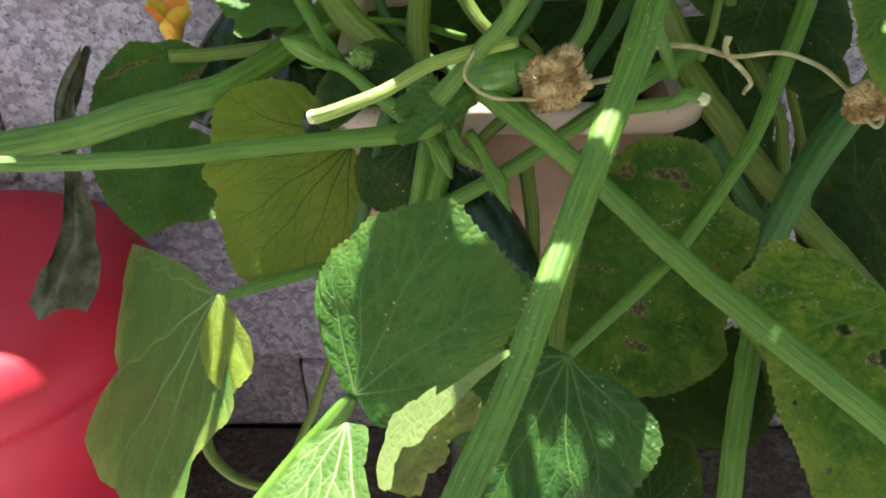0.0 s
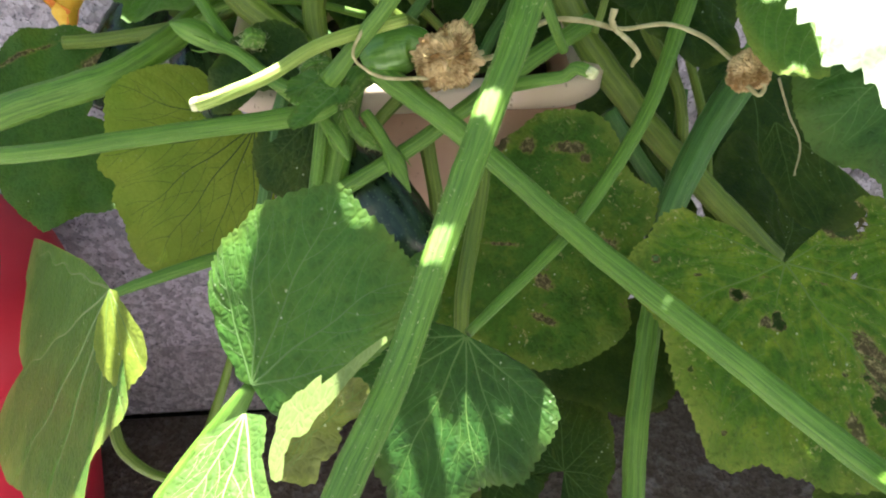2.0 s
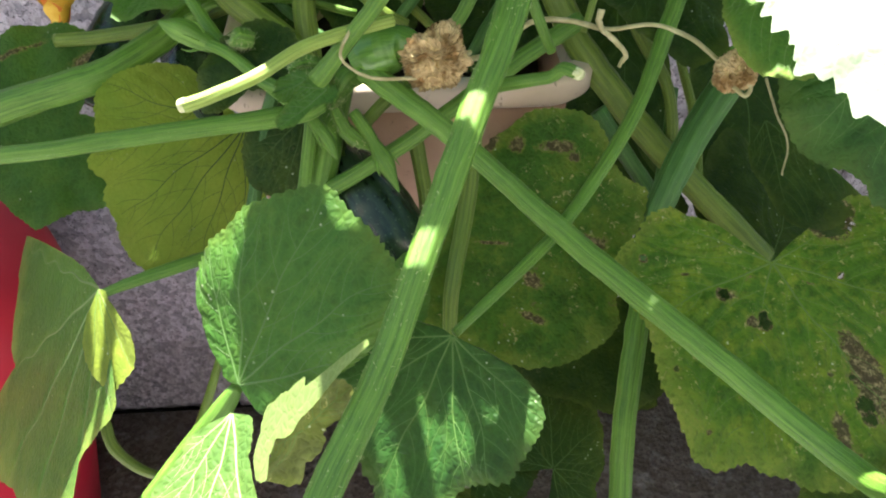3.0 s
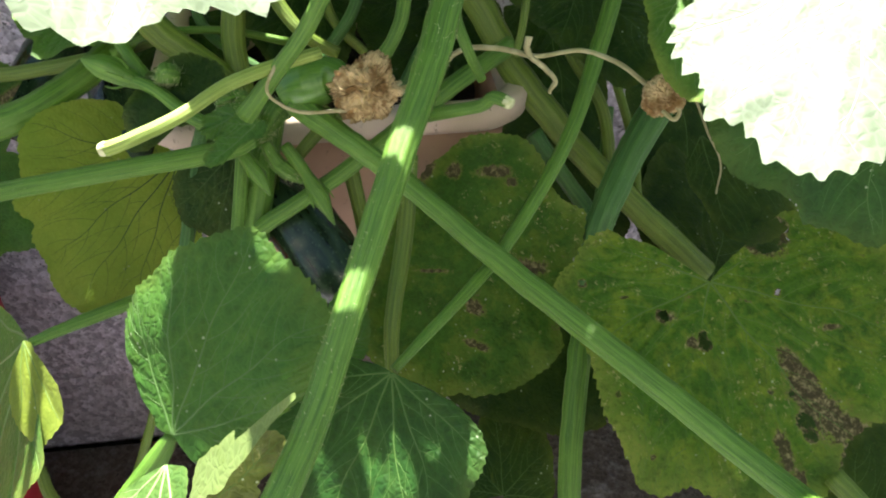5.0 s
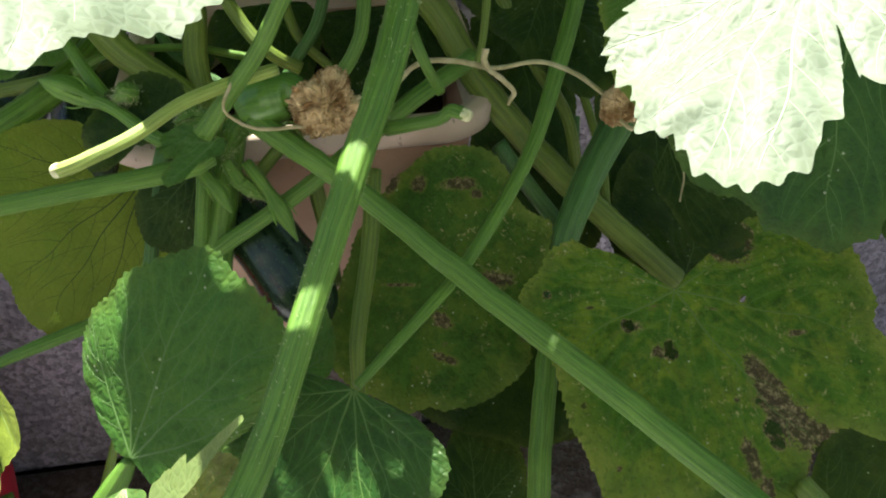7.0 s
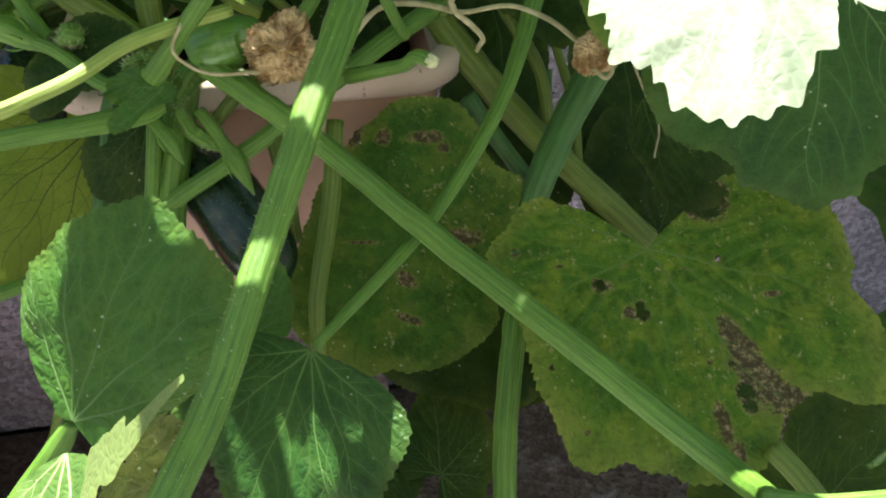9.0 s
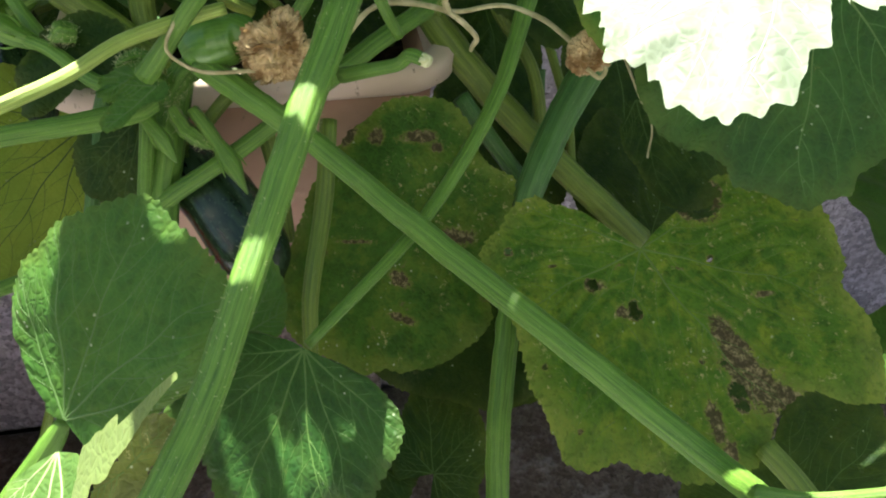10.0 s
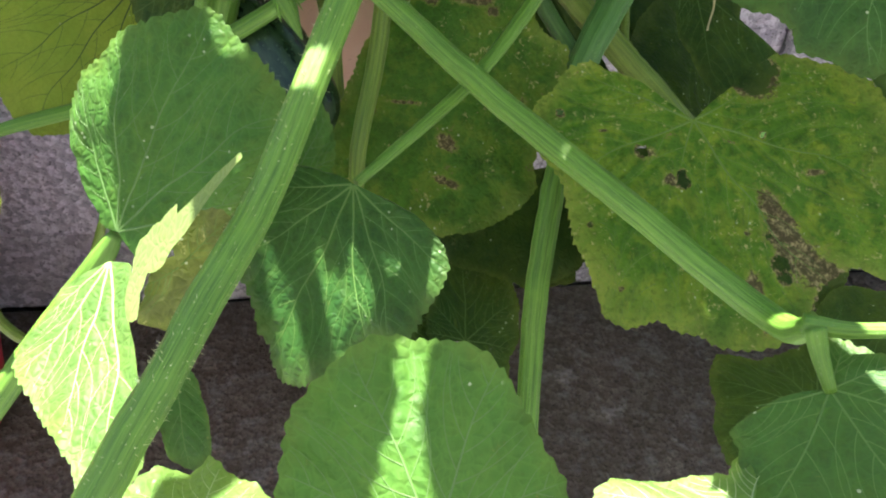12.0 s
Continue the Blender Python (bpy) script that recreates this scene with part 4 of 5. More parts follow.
stem([(0.297, 0.295, 0.545, 0.0055), (0.299, 0.286, 0.536, 0.0042), (0.303, 0.273, 0.524, 0.0029)])
stem([(0.294, 0.300, 0.542, 0.0053), (0.312, 0.293, 0.545, 0.0040), (0.327, 0.288, 0.549, 0.0036), (0.358, 0.282, 0.556, 0.0036)])
stem([(0.319, 0.789, 0.644, 0.0081), (0.298, 0.749, 0.603, 0.0076), (0.280, 0.718, 0.572, 0.0070), (0.253, 0.675, 0.535, 0.0062), (0.214, 0.626, 0.504, 0.0054), (0.164, 0.564, 0.489, 0.0047), (0.090, 0.492, 0.473, 0.0035)])
stem([(0.250, 0.574, 0.432, 0.0093), (0.238, 0.538, 0.408, 0.0092), (0.223, 0.486, 0.368, 0.0088), (0.213, 0.438, 0.332, 0.0087), (0.197, 0.355, 0.289, 0.0085)])
stem([(0.354, 0.727, 0.541, 0.0147), (0.312, 0.691, 0.494, 0.0137), (0.277, 0.646, 0.454, 0.0125), (0.260, 0.626, 0.398, 0.0124)], tone="deep")
stem([(0.152, 0.839, 0.647, 0.0124), (0.196, 0.805, 0.593, 0.0125), (0.230, 0.770, 0.537, 0.0127), (0.280, 0.733, 0.481, 0.0123), (0.342, 0.695, 0.422, 0.0120), (0.400, 0.673, 0.368, 0.0117)], tone="olive")
stem([(-0.519, 0.695, 0.495, 0.0129), (-0.420, 0.727, 0.494, 0.0134), (-0.336, 0.753, 0.499, 0.0138), (-0.275, 0.763, 0.514, 0.0140), (-0.218, 0.781, 0.523, 0.0137), (-0.176, 0.813, 0.533, 0.0130), (-0.141, 0.847, 0.546, 0.0133), (-0.102, 0.893, 0.572, 0.0126)])
stem([(-0.394, 0.557, 0.587, 0.0051), (-0.315, 0.572, 0.579, 0.0055), (-0.253, 0.588, 0.571, 0.0059), (-0.194, 0.597, 0.569, 0.0060), (-0.140, 0.616, 0.565, 0.0066), (-0.082, 0.636, 0.560, 0.0072), (-0.024, 0.655, 0.556, 0.0079), (-0.003, 0.668, 0.557, 0.0089)])
stem([(-0.086, 0.585, 0.609, 0.0046), (-0.067, 0.588, 0.614, 0.0049), (-0.037, 0.604, 0.619, 0.0046), (-0.007, 0.633, 0.624, 0.0048), (0.028, 0.657, 0.624, 0.0049), (0.057, 0.669, 0.625, 0.0046)], tone="straw", cut=True)
stem([(-0.002, 0.652, 0.586, 0.0076), (0.024, 0.653, 0.619, 0.0062), (0.046, 0.650, 0.648, 0.0060), (0.065, 0.649, 0.680, 0.0058), (0.100, 0.676, 0.730, 0.0057)])
stem([(-0.171, 0.878, 0.659, 0.0125), (-0.111, 0.843, 0.604, 0.0127), (-0.082, 0.818, 0.576, 0.0127), (-0.040, 0.802, 0.544, 0.0118), (-0.006, 0.786, 0.511, 0.0104)], tone="olive")
stem([(-0.023, 0.913, 0.663, 0.0109), (-0.021, 0.860, 0.599, 0.0109), (-0.024, 0.830, 0.563, 0.0104), (-0.020, 0.803, 0.531, 0.0099), (-0.020, 0.777, 0.499, 0.0094)], tone="olive")
stem([(-0.041, 0.720, 0.555, 0.0061), (-0.056, 0.696, 0.510, 0.0062), (-0.066, 0.678, 0.471, 0.0058), (-0.080, 0.655, 0.427, 0.0054)], tone="deep")
stem([(0.011, 0.712, 0.549, 0.0117), (-0.000, 0.684, 0.514, 0.0117), (-0.009, 0.658, 0.482, 0.0117), (-0.014, 0.631, 0.450, 0.0113)])
stem([(-0.011, 0.680, 0.540, 0.0055), (-0.020, 0.656, 0.495, 0.0056), (-0.030, 0.632, 0.450, 0.0052)])
stem([(-0.024, 0.648, 0.470, 0.0066), (0.005, 0.650, 0.490, 0.0065), (0.062, 0.661, 0.521, 0.0064), (0.110, 0.680, 0.547, 0.0064), (0.169, 0.719, 0.567, 0.0075), (0.217, 0.753, 0.579, 0.0077)])
stem([(0.121, 0.683, 0.520, 0.0070), (0.111, 0.634, 0.476, 0.0069), (0.095, 0.578, 0.440, 0.0063), (0.090, 0.544, 0.398, 0.0050)], tone="olive")
stem([(0.071, 0.700, 0.506, 0.0068), (0.078, 0.677, 0.463, 0.0064), (0.080, 0.656, 0.423, 0.0059)], tone="olive")
stem([(-0.172, 0.564, 0.461, 0.0034), (-0.150, 0.572, 0.465, 0.0047), (-0.115, 0.594, 0.461, 0.0053), (-0.077, 0.632, 0.447, 0.0056), (-0.024, 0.678, 0.443, 0.0059)])
stem([(-0.058, 0.459, 0.467, 0.0041), (-0.069, 0.454, 0.452, 0.0072), (-0.100, 0.440, 0.418, 0.0081), (-0.133, 0.415, 0.385, 0.0085), (-0.162, 0.392, 0.356, 0.0089)])
stem([(-0.084, 0.537, 0.426, 0.0028), (-0.099, 0.520, 0.388, 0.0035), (-0.115, 0.504, 0.353, 0.0035), (-0.125, 0.488, 0.333, 0.0031)], tone="olive")
stem([(-0.216, 0.579, 0.296, 0.0050), (-0.207, 0.561, 0.275, 0.0050), (-0.181, 0.547, 0.259, 0.0045), (-0.144, 0.534, 0.262, 0.0035)], tone="olive")
stem([(-0.172, 0.869, 0.647, 0.0055), (-0.132, 0.818, 0.605, 0.0054), (-0.101, 0.769, 0.579, 0.0053), (-0.070, 0.728, 0.562, 0.0056), (-0.027, 0.687, 0.547, 0.0059)])
stem([(-0.102, 0.742, 0.577, 0.0047), (-0.077, 0.724, 0.573, 0.0051), (-0.049, 0.700, 0.561, 0.0059), (-0.017, 0.680, 0.555, 0.0059)])
stem([(-0.133, 0.830, 0.556, 0.0034), (-0.096, 0.838, 0.568, 0.0036), (-0.036, 0.854, 0.560, 0.0037), (0.022, 0.861, 0.541, 0.0038)])
stem([(0.147, 0.705, 0.705, 0.0041), (0.154, 0.666, 0.658, 0.0041), (0.161, 0.647, 0.636, 0.0041), (0.174, 0.648, 0.606, 0.0036)])
stem([(0.232, 0.837, 0.650, 0.0059), (0.256, 0.804, 0.596, 0.0060), (0.281, 0.776, 0.549, 0.0061), (0.302, 0.746, 0.513, 0.0056), (0.311, 0.726, 0.459, 0.0057)], tone="olive")
stem([(0.136, 0.793, 0.685, 0.0059), (0.126, 0.747, 0.629, 0.0059), (0.118, 0.730, 0.608, 0.0055), (0.102, 0.726, 0.586, 0.0056), (0.086, 0.747, 0.564, 0.0048)])
stem([(-0.016, 0.869, 0.657, 0.0060), (0.020, 0.828, 0.595, 0.0061), (0.044, 0.807, 0.571, 0.0056), (0.069, 0.805, 0.554, 0.0057)], tone="olive")
stem([(0.233, 0.720, 0.509, 0.0074), (0.263, 0.698, 0.468, 0.0075), (0.294, 0.675, 0.427, 0.0076)], tone="deep")
stem([(0.386, 0.408, 0.412, 0.0076), (0.399, 0.374, 0.407, 0.0073), (0.403, 0.341, 0.400, 0.0071)], tone="olive")
stem([(-0.295, 0.927, 0.491, 0.0071), (-0.248, 0.926, 0.493, 0.0071), (-0.168, 0.922, 0.508, 0.0070), (-0.088, 0.913, 0.534, 0.0063)], tone="olive")
stem([(0.053, 0.915, 0.608, 0.0049), (0.066, 0.873, 0.557, 0.0049), (0.098, 0.856, 0.523, 0.0047), (0.119, 0.842, 0.492, 0.0045)], tone="olive")
stem([(0.107, 0.902, 0.627, 0.0059), (0.088, 0.859, 0.574, 0.0059), (0.059, 0.834, 0.541, 0.0053), (0.042, 0.814, 0.517, 0.0048)], tone="deep")
stem([(0.223, 0.954, 0.633, 0.0073), (0.177, 0.883, 0.560, 0.0072), (0.146, 0.843, 0.527, 0.0066), (0.123, 0.820, 0.498, 0.0060)], tone="deep")
stem([(-0.068, 0.933, 0.606, 0.0050), (-0.060, 0.890, 0.555, 0.0050), (-0.029, 0.867, 0.529, 0.0047), (0.014, 0.846, 0.507, 0.0044)], tone="deep")
stem([(0.227, 0.747, 0.635, 0.0034), (0.219, 0.724, 0.607, 0.0032), (0.213, 0.719, 0.585, 0.0030)], tone="olive")
stem([(0.074, 0.704, 0.558, 0.0060), (0.046, 0.691, 0.541, 0.0056), (0.016, 0.680, 0.511, 0.0052)], tone="olive")
stem([(0.320, 0.780, 0.493, 0.0053), (0.312, 0.750, 0.456, 0.0053), (0.302, 0.723, 0.423, 0.0048)], tone="deep")
stem([(0.334, 0.824, 0.508, 0.0043), (0.347, 0.771, 0.452, 0.0043), (0.346, 0.725, 0.400, 0.0040)], tone="olive")
# stub
stem([(0.133, 0.652, 0.577, 0.0056), (0.154, 0.626, 0.595, 0.0049), (0.169, 0.618, 0.602, 0.0045), (0.176, 0.613, 0.611, 0.0048), (0.185, 0.605, 0.611, 0.0043)], cut=True)
# unseen leaves overhead, added and placed to shade the rest and leave sun patches
shade_leaf((-0.057, 0.677, 0.930), [(-130, 1.3), (-43, 2.8), (-29, 5.4), (-24, 6.4), (-20, 6.2), (-14, 4.9), (4, 2.5), (73, 1.3), (132, 3.0), (141, 4.2), (151, 4.9), (161, 5.6), (170, 6.1), (178, 4.2)], 90)
shade_leaf((-0.063, 0.650, 0.950), [(-178, 4.4), (-111, 2.6), (-84, 1.6), (-26, 2.3), (-3, 2.6), (6, 4.0), (24, 2.1), (126, 2.4), (152, 4.4)], 91)
shade_leaf((0.010, 0.529, 0.990), [(-158, 3.6), (-53, 4.3), (-35, 3.6), (4, 2.3), (48, 2.8), (85, 2.1), (124, 1.9), (159, 2.4), (177, 3.0)], 92)
shade_leaf((0.078, 0.525, 1.010), [(-127, 3.2), (-56, 4.1), (-41, 3.6), (-28, 2.1), (48, 1.5), (89, 2.1), (117, 3.2), (128, 4.0), (176, 2.0)], 93)
shade_leaf((-0.038, 0.549, 0.970), [(-147, 2.7), (-124, 7.3), (-123, 11.3), (-114, 10.5), (-106, 6.4), (-89, 2.8), (3, 1.6), (45, 4.0), (48, 11.4), (52, 7.2), (73, 6.2), (78, 9.1), (89, 3.0), (168, 1.2)], 94)
shade_leaf((0.040, 0.663, 0.950), [(-178, 2.3), (-150, 4.6), (-77, 2.6), (5, 2.6), (22, 2.05), (58, 1.95), (76, 2.6), (113, 2.6)], 95)
shade_leaf((0.085, 0.746, 0.970), [(-177, 3.2), (-140, 6.5), (-87, 4.4), (-8, 3.0), (35, 7.5), (102, 4.9)], 96)
shade_leaf((0.226, 0.627, 0.970), [(-141, 1.2), (-61, 5.5), (-46, 6.0), (-6, 0.9), (114, 5.9), (132, 6.4)], 97)
shade_leaf((0.354, 0.784, 0.990), [(-131, 4.3), (-63, 5.7), (-27, 7.5), (2, 5.8), (37, 4.5), (106, 4.3), (146, 8.2), (178, 7.5)], 98)
shade_leaf((-0.326, 0.887, 0.950), [(-153, 5.7), (-67, 17.1), (-59, 18.8), (-51, 15.0), (-38, 10.3), (59, 8.3), (112, 22.8), (127, 15.2), (138, 19.1)], 99)
shade_leaf((0.199, 0.811, 1.000), [(-171, 5.6), (-131, 5.2), (-54, 5.6), (-5, 6.3), (27, 5.7), (92, 4.9), (157, 5.9)], 100)
shade_leaf((-0.285, 0.629, 1.020), [(-122, 4.9), (-81, 8.2), (-27, 6.1), (33, 4.4), (72, 4.1), (90, 3.3), (124, 3.3), (150, 3.7), (169, 3.9)], 101)
shade_leaf((-0.388, 1.117, 0.985), [(-175, 5.6), (-137, 6.3), (-99, 5.6), (-61, 6.5), (-23, 6.3), (15, 6.0), (53, 6.3), (91, 6.3), (129, 5.4), (167, 6.2)], 102)
shade_leaf((-0.268, 1.008, 0.975), [(-175, 4.3), (-137, 3.8), (-99, 4.0), (-61, 4.1), (-23, 3.5), (15, 3.4), (53, 3.9), (91, 3.4), (129, 3.7), (167, 4.2)], 103)
shade_leaf((0.326, 1.01, 0.985), [(-175, 6.2), (-137, 6.1), (-99, 5.8), (-61, 5.1), (-23, 5.3), (15, 5.8), (53, 6.0), (91, 4.8), (129, 5.0), (167, 6.1)], 104)
shade_leaf((0.252, 0.747, 0.985), [(-175, 2.6), (-137, 2.3), (-99, 2.6), (-61, 2.6), (-23, 2.2), (15, 2.6), (53, 2.2), (91, 2.2), (129, 2.3), (167, 2.5)], 105)
shade_leaf((0.142, 0.816, 0.985), [(-175, 2.5), (-137, 2.6), (-99, 2.0), (-61, 2.6), (-23, 2.5), (15, 2.1), (53, 2.5), (91, 2.5), (129, 2.1), (167, 2.6)], 106)
shade_leaf((-0.464, 1.077, 0.985), [(-175, 6.3), (-137, 6.9), (-99, 7.6), (-61, 7.1), (-23, 6.8), (15, 6.4), (53, 6.1), (91, 7.7), (129, 7.2), (167, 6.3)], 107)
shade_leaf((0.076, 0.440, 0.985), [(-175, 2.7), (-140, 2.7), (-105, 2.0), (-70, 2.9), (-35, 3.4), (0, 2.7), (35, 2.1), (70, 2.5), (105, 3.3), (140, 3.2), (175, 2.5)], 112)
lobed_shade_leaf((0.131, 0.970, 0.963), 0.143, 40)
lobed_shade_leaf((-0.162, 0.883, 0.894), 0.141, 41)
lobed_shade_leaf((0.433, 0.650, 0.744), 0.123, 42)
lobed_shade_leaf((0.165, 0.745, 1.001), 0.088, 43)
lobed_shade_leaf((0.299, 0.941, 1.044), 0.138, 44)
lobed_shade_leaf((0.096, 1.012, 0.690), 0.129, 45)
lobed_shade_leaf((0.053, 0.744, 0.765), 0.125, 46)
lobed_shade_leaf((0.378, 0.967, 0.671), 0.132, 47)
lobed_shade_leaf((0.312, 0.687, 0.956), 0.036, 49)
lobed_shade_leaf((0.248, 0.677, 0.953), 0.025, 50)
lobed_shade_leaf((0.452, 1.398, 0.957), 0.130, 51)
lobed_shade_leaf((-0.097, 1.209, 0.598), 0.133, 52)
lobed_shade_leaf((0.273, 1.314, 0.581), 0.140, 54)
lobed_shade_leaf((-0.147, 1.066, 0.801), 0.128, 55)
lobed_shade_leaf((0.066, 1.411, 1.002), 0.143, 56)
lobed_shade_leaf((0.682, 1.319, 0.654), 0.146, 58)
lobed_shade_leaf((0.343, 0.480, 0.810), 0.065, 59)
lobed_shade_leaf((0.926, 1.237, 0.603), 0.134, 60)
lobed_shade_leaf((0.051, 1.432, 0.583), 0.137, 61)
lobed_shade_leaf((0.369, 1.361, 0.550), 0.122, 62)
lobed_shade_leaf((0.913, 1.412, 0.558), 0.141, 64)
lobed_shade_leaf((0.225, 1.365, 0.923), 0.127, 66)
lobed_shade_leaf((-0.085, 1.391, 0.582), 0.123, 67)
lobed_shade_leaf((0.536, 1.375, 0.687), 0.112, 69)
lobed_shade_leaf((0.047, 0.640, 0.774), 0.030, 71)
lobed_shade_leaf((0.139, 0.809, 0.753), 0.125, 72)
lobed_shade_leaf((-0.057, 0.943, 0.854), 0.049, 74)
lobed_shade_leaf((0.349, 0.753, 0.957), 0.065, 75)
lobed_shade_leaf((-0.018, 0.767, 0.998), 0.025, 76)
lobed_shade_leaf((0.666, 1.440, 0.567), 0.075, 77)
lobed_shade_leaf((0.642, 1.408, 0.973), 0.122, 78)
lobed_shade_leaf((0.311, 0.637, 0.899), 0.045, 79)
lobed_shade_leaf((-0.195, 1.462, 0.595), 0.099, 81)
lobed_shade_leaf((0.276, 0.629, 0.886), 0.033, 82)
lobed_shade_leaf((0.779, 1.453, 0.568), 0.112, 83)
lobed_shade_leaf((0.322, 0.676, 0.893), 0.027, 84)
lobed_shade_leaf((0.227, 1.447, 0.612), 0.105, 85)
lobed_shade_leaf((0.058, 0.645, 0.813), 0.023, 86)
lobed_shade_leaf((0.015, 0.566, 0.890), 0.023, 87)
lobed_shade_leaf((-0.007, 0.719, 0.880), 0.038, 88)
# unseen leaves added out at the right to darken the wall there
for number, (place, size) in enumerate((((1.00, 0.78, 0.42), 0.22), ((0.98, 1.00, 0.62), 0.21), ((0.92, 0.62, 0.66), 0.20), ((1.12, 0.90, 0.80), 0.22), ((0.86, 0.84, 0.93), 0.19), ((0.80, 0.55, 0.98), 0.17), ((0.92, 0.62, 0.12), 0.22), ((0.95, 0.85, 0.18), 0.22), ((0.86, 0.52, 0.38), 0.20))):
    lobed_shade_leaf(place, size, 140 + number, (1.15, 0.95, GROUND))

# ---- fruits, flowers, buds, tendrils ----


def fruit(points, material, label, ribs=6):
    verts, faces, uvs, _ = tube(points, 32, 40, ribs, 0.02, 0.05, 3)
    return link("fruit", verts, faces, material, plant, label, uvs=uvs)


young = fruit([(*(0.023, 0.681, 0.587), 0.010), (*(0.033, 0.682, 0.591), 0.0175), (*(0.049, 0.682, 0.594), 0.0195), (*(0.063, 0.681, 0.598), 0.016), (*(0.073, 0.675, 0.6), 0.010)], YOUNG, "small glossy light green young zucchini")


def withered_flower(place, size, parent, seed):
    """A crumpled dry flower: a ball of ruffled, folded petals with deep creases."""
    verts, faces, n, m = [], [], 150, 90
    for i in range(m + 1):
        for j in range(n):
            a, b = 2 * math.pi * j / n, math.pi * i / m
            d = Vector((math.sin(b) * math.cos(a), math.sin(b) * math.sin(a), math.cos(b)))
            warp = Vector((noise.noise(d * 2.2 + Vector((seed, 0, 0))), noise.noise(d * 2.2 + Vector((0, seed, 0))), noise.noise(d * 2.2 + Vector((0, 0, seed)))))
            q = d * 2.4 + warp * 1.5
            ridge = 1 - abs(2 * noise.noise(Vector((q.x * 0.7, q.y * 0.7, q.z * 2.3)) + Vector((seed, 1, 2))))
            fold = 1 - abs(2 * noise.noise(Vector((q.x * 1.6, q.y * 1.6, q.z * 5.0)) + Vector((3, seed, 2))))
            fine = 1 - abs(2 * noise.noise(q * 5.0))
            r = size * (0.66 + 0.26 * ridge + 0.17 * fold + 0.04 * fine + 0.32 * noise.noise(d * 1.3 + Vector((seed, 5, 0))))
            verts.append(Vector(place) + Vector((d.x * r * 1.08, d.y * r * 0.9, d.z * r)))
    for i in range(m):
        for j in range(n):
            faces.append((i * n + j, i * n + (j + 1) % n, (i + 1) * n + (j + 1) % n, (i + 1) * n + j))
    return link("withered_flower", verts, faces, DRY, parent, "crumpled dry tan squash flower")


withered_flower((0.088, 0.660, 0.597), 0.0245, young, 4)
dry_bud = fruit([(0.300, 0.612, 0.632, 0.003), (0.297, 0.604, 0.624, 0.006), (0.294, 0.597, 0.616, 0.004)], YOUNG, "shrivelled young fruit behind a dry flower")
withered_flower((0.294, 0.594, 0.614), 0.015, dry_bud, 9)


def bud(points, label="closed green flower bud with pointed tip"):
    verts, faces, uvs, _ = tube(points, 18, 24, 5, 0.12, 0.05, 5)
    ob = link("flower_bud", verts, faces, STEM["green"], plant, label, uvs=uvs)
    base, tip = Vector(points[-4][:3] if len(points) > 5 else points[1][:3]), Vector(points[-1][:3])
    way = (tip - base).normalized()
    out = way.orthogonal().normalized()
    for i in range(5):
        d = Matrix.Rotation(2 * math.pi * i / 5, 3, way) @ out
        r = max(p[3] for p in points) * 0.9
        line = [(*(base + d * r * 0.9), 0.0011), (*(base + d * r * 1.35 + way * 0.006), 0.0009), (*(base + d * r * 1.5 + way * 0.013), 0.0002)]
        v2, f2, u2, _ = tube(line, 6, 8)
        link("sepal", v2, f2, STEM["green"], ob)


bud([(0.022, 0.672, 0.546, 0.0045), (0.031, 0.662, 0.536, 0.0050), (0.038, 0.654, 0.527, 0.0046), (0.043, 0.647, 0.519, 0.0072), (0.047, 0.641, 0.513, 0.0066), (0.052, 0.634, 0.504, 0.0032), (0.056, 0.628, 0.497, 0.0006)])
bud([(-0.090, 0.737, 0.572, 0.005), (-0.102, 0.742, 0.577, 0.0085), (-0.116, 0.747, 0.583, 0.010), (-0.128, 0.751, 0.587, 0.0065), (-0.137, 0.754, 0.590, 0.001)])
bud([(-0.014, 0.665, 0.552, 0.004), (-0.004, 0.655, 0.541, 0.0058), (0.002, 0.648, 0.533, 0.0052), (0.009, 0.639, 0.523, 0.001)])
fruit([(0.001, 0.709, 0.481, 0.018), (0.011, 0.692, 0.477, 0.026), (0.032, 0.665, 0.462, 0.029), (0.056, 0.629, 0.435, 0.028), (0.065, 0.613, 0.417, 0.010)], ZUCCHINI, "dark green speckled zucchini hanging over the rim")
fruit([(-0.150, 0.905, 0.525, 0.016), (-0.146, 0.870, 0.508, 0.026), (-0.138, 0.835, 0.490, 0.027), (-0.128, 0.805, 0.470, 0.022), (-0.122, 0.79, 0.46, 0.008)], ZUCCHINI, "dark striped zucchini between the stalks")
fruit([(-0.215, 1.06, 0.52, 0.02), (-0.24, 1.03, 0.47, 0.035), (-0.268, 0.99, 0.425, 0.038), (-0.29, 0.96, 0.39, 0.02)], ZUCCHINI, "large dark zucchini deep in the shade")


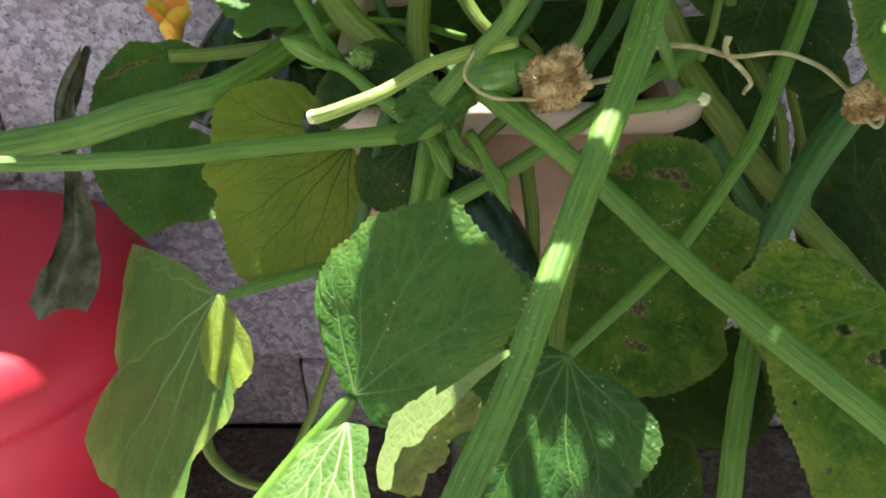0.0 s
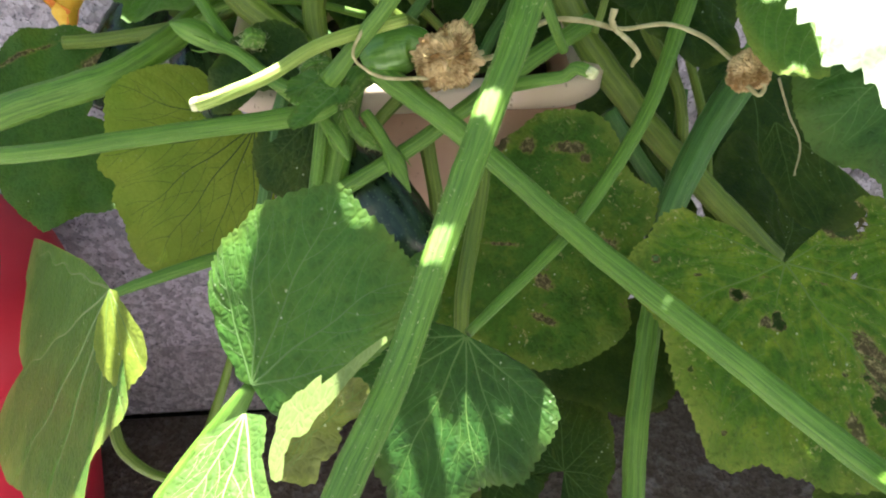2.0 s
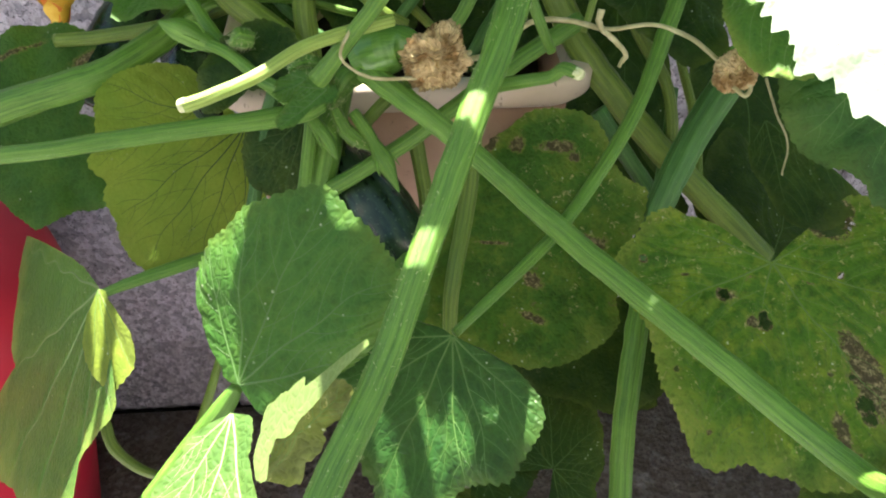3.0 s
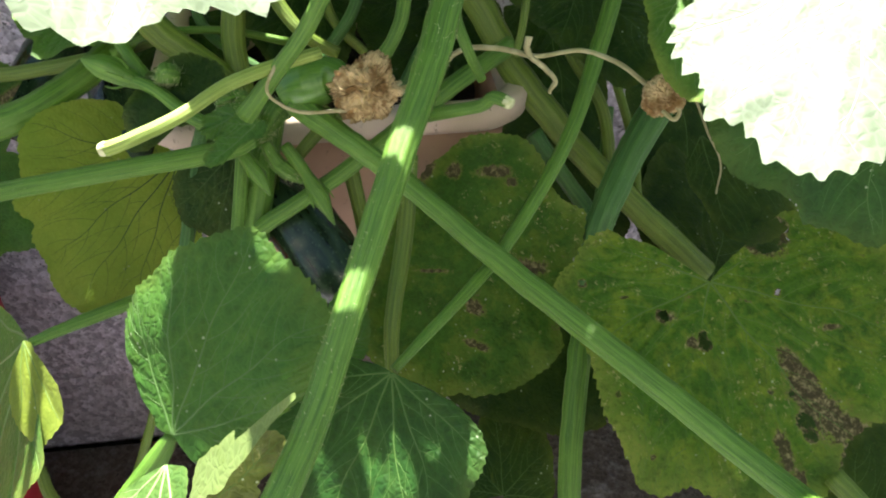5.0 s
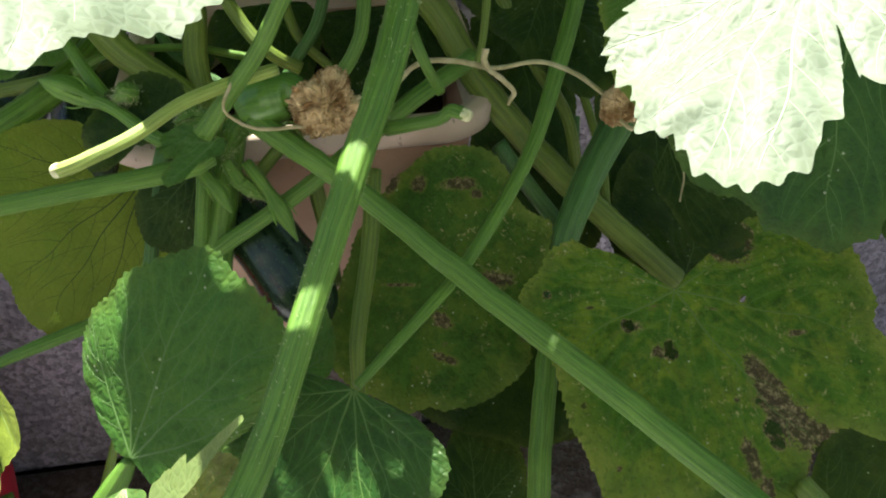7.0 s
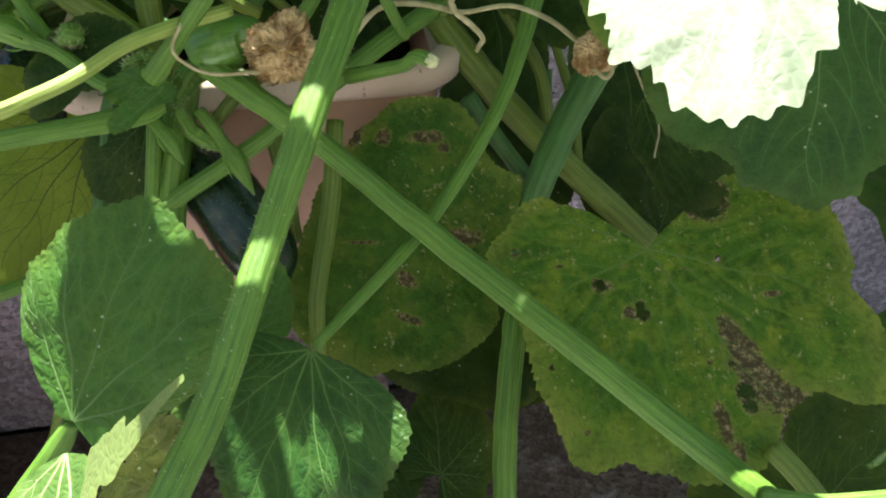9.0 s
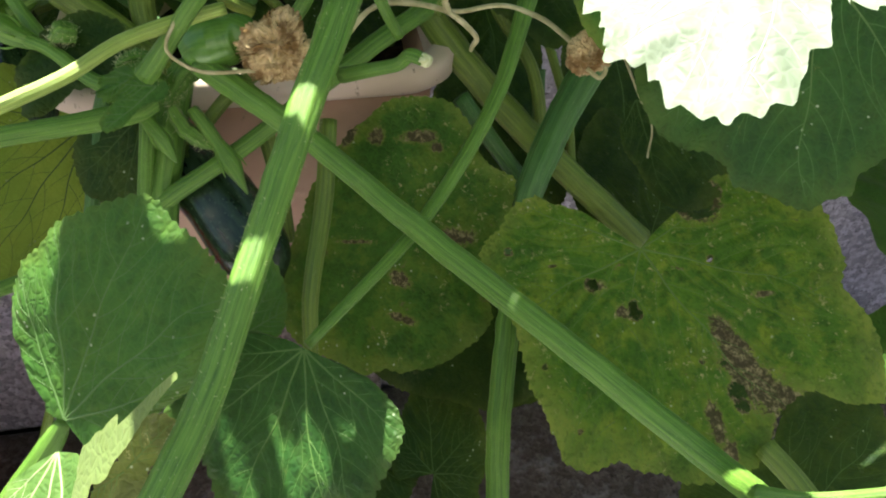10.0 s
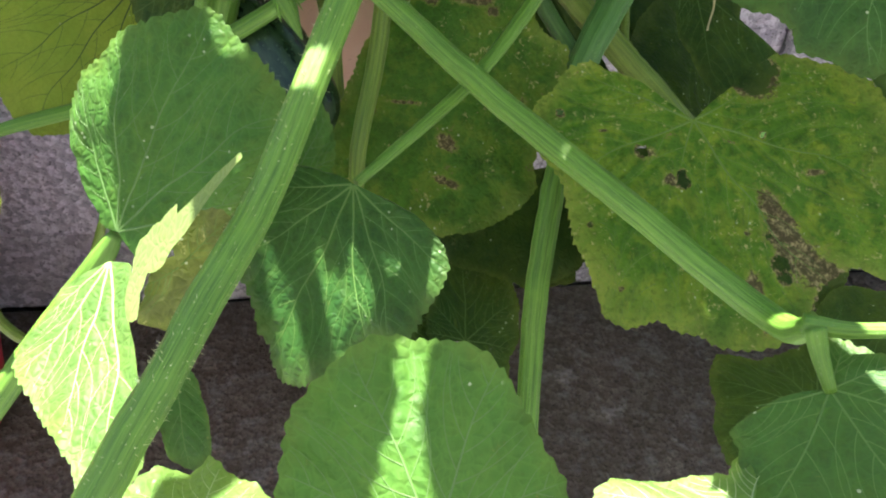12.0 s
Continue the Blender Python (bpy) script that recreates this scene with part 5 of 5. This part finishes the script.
def hairy_shoot(points, hairs, seed):
    """A young shoot with a downy coat."""
    verts, faces, uvs, (c, tan, rad) = tube(points, 24, 30, 5, 0.12, 0.3, seed)
    ob = link("shoot", verts, faces, STEM["green"], plant, "downy young shoot tip, pale green", uvs=uvs)
    rng = np.random.RandomState(seed)
    hv, hf = [], []
    for _ in range(hairs):
        i = rng.randint(0, len(c))
        d = rng.normal(0, 1, 3)
        d -= tan[i] * np.dot(d, tan[i]) * 0.7
        d /= np.linalg.norm(d)
        e = np.cross(d, tan[i])
        root, tip = c[i] + d * rad[i] * 0.9, c[i] + d * (rad[i] + rng.uniform(0.002, 0.0055)) + tan[i] * rng.uniform(0, 0.003)
        n0 = len(hv)
        hv += [root - e * 0.00025, root + e * 0.00025, root + tan[i] * 0.0003, tip]
        hf += [(n0, n0 + 1, n0 + 3), (n0 + 1, n0 + 2, n0 + 3), (n0 + 2, n0, n0 + 3)]
    tagged(link("bristles", hv, hf, CUT, ob, "soft pale hairs"), kind="stuff")


hairy_shoot([(*(0.004, 0.684, 0.563), 0.008), (*(-0.011, 0.683, 0.57), 0.0095), (*(-0.024, 0.678, 0.566), 0.008), (*(-0.035, 0.672, 0.564), 0.002)], 260, 11)
hairy_shoot([(*(-0.004, 0.695, 0.575), 0.006), (*(-0.016, 0.693, 0.578), 0.0065), (*(-0.027, 0.688, 0.577), 0.002)], 200, 12)
hairy_shoot([(*(-0.057, 0.726, 0.583), 0.006), (*(-0.067, 0.725, 0.586), 0.0085), (*(-0.076, 0.722, 0.583), 0.002)], 160, 13)
hairy_shoot([(*(0.027, 0.706, 0.559), 0.008), (*(0.016, 0.7, 0.559), 0.010), (*(0.008, 0.691, 0.551), 0.007), (*(0.005, 0.684, 0.543), 0.002)], 220, 14)
hairy_shoot([(*(0.006, 0.674, 0.547), 0.0045), (*(0.016, 0.666, 0.533), 0.0065), (*(0.025, 0.662, 0.525), 0.0055), (*(0.034, 0.658, 0.518), 0.0008)], 60, 15)


def tendril(points, r, label):
    verts, faces, uvs, _ = tube([(*p, r * (1 - 0.4 * i / len(points))) for i, p in enumerate(points)], 8, 60, 3, 0.15, 0.5, 8)
    link("tendril", verts, faces, DRY_TENDRIL, plant, label, uvs=uvs)


tendril([(0.110, 0.668, 0.590), (0.135, 0.664, 0.599), (0.157, 0.662, 0.622), (0.185, 0.652, 0.628), (0.211, 0.639, 0.627), (0.240, 0.630, 0.634), (0.262, 0.613, 0.632), (0.283, 0.601, 0.619), (0.297, 0.588, 0.612), (0.302, 0.583, 0.607), (0.296, 0.576, 0.605), (0.288, 0.580, 0.610)], 0.0021, "long dry straw-coloured tendril with a curled tip")
tendril([(0.115, 0.664, 0.600), (0.090, 0.650, 0.588), (0.064, 0.648, 0.588), (0.040, 0.640, 0.594), (0.025, 0.640, 0.602), (0.018, 0.640, 0.615), (0.028, 0.650, 0.630), (0.045, 0.651, 0.646)], 0.0017, "thin pale tendril looped round a young fruit")
tendril([(0.205, 0.640, 0.642), (0.204, 0.637, 0.632), (0.212, 0.634, 0.624), (0.224, 0.630, 0.612), (0.221, 0.628, 0.602)], 0.0024, "short dry shrivelled tendril")

tendril([(0.336, 0.633, 0.585), (0.351, 0.633, 0.555), (0.363, 0.624, 0.531), (0.359, 0.611, 0.51)], 0.0011, "thin brown dried tendril hanging down")

# the wilted orange flower
petal_root = fruit([(-0.311, 0.984, 0.462, 0.004), (-0.311, 0.987, 0.470, 0.010), (-0.311, 0.992, 0.478, 0.009)], YOUNG, "green base of an orange squash flower")


def orange_flower():
    for i in range(5):
        a = 2 * math.pi * i / 5 + 0.3
        rows, verts, faces = 9, [], []
        for s in range(rows):
            u = s / (rows - 1)
            reach, wide = 0.007 + 0.016 * u ** 1.5, 0.006 + 0.013 * math.sin(math.pi * min(0.85, u * 0.9))
            for q in range(7):
                b = (q / 6 - 0.5) * 2
                t = a + b * wide / max(reach, 0.012)
                rr = reach * (1 + 0.12 * math.sin(5 * u + i) + 0.15 * b * b)
                verts.append((-0.311 + rr * math.cos(t), 0.990 + rr * math.sin(t) + 0.018 * u, 0.470 + 0.052 * u - 0.006 * b * b * u))
        for s in range(rows - 1):
            for q in range(6):
                k = s * 7 + q
                faces.append((k, k + 1, k + 8, k + 7))
        link("petal", verts, faces, PETAL if i % 2 else PETAL_TOP, petal_root, "wilted orange-yellow petal")


orange_flower()


def hanging_dead_leaf():
    """A shrivelled leaf hanging from a thin dry stalk."""
    line = glide([(-0.380, 0.915, 0.505, 0.006), (-0.392, 0.890, 0.475, 0.016), (-0.397, 0.865, 0.450, 0.012), (-0.388, 0.830, 0.415, 0.007), (-0.380, 0.800, 0.393, 0.012), (-0.374, 0.765, 0.365, 0.022), (-0.378, 0.735, 0.345, 0.034), (-0.388, 0.705, 0.320, 0.038)], 50)
    verts, faces = [], []
    for i, (x, y, z, w) in enumerate(line):
        for j in range(15):
            b = (j / 14 - 0.5) * 2
            n = noise.noise(Vector((i * 0.16, j * 0.45, 2)))
            verts.append((x + b * w * (0.85 + 0.3 * n), y + 0.010 * math.sin(b * 4 + i * 0.12) + 0.006 * n, z + 0.004 * math.cos(b * 6) - 0.004 * n))
    for i in range(49):
        for j in range(14):
            k = i * 15 + j
            faces.append((k, k + 1, k + 16, k + 15))
    link("leaf", verts, faces, WITHERED, plant, "shrivelled brown-grey dead leaf hanging limp")


hanging_dead_leaf()

# ---- stones of wall and ground ----
lay_stones()
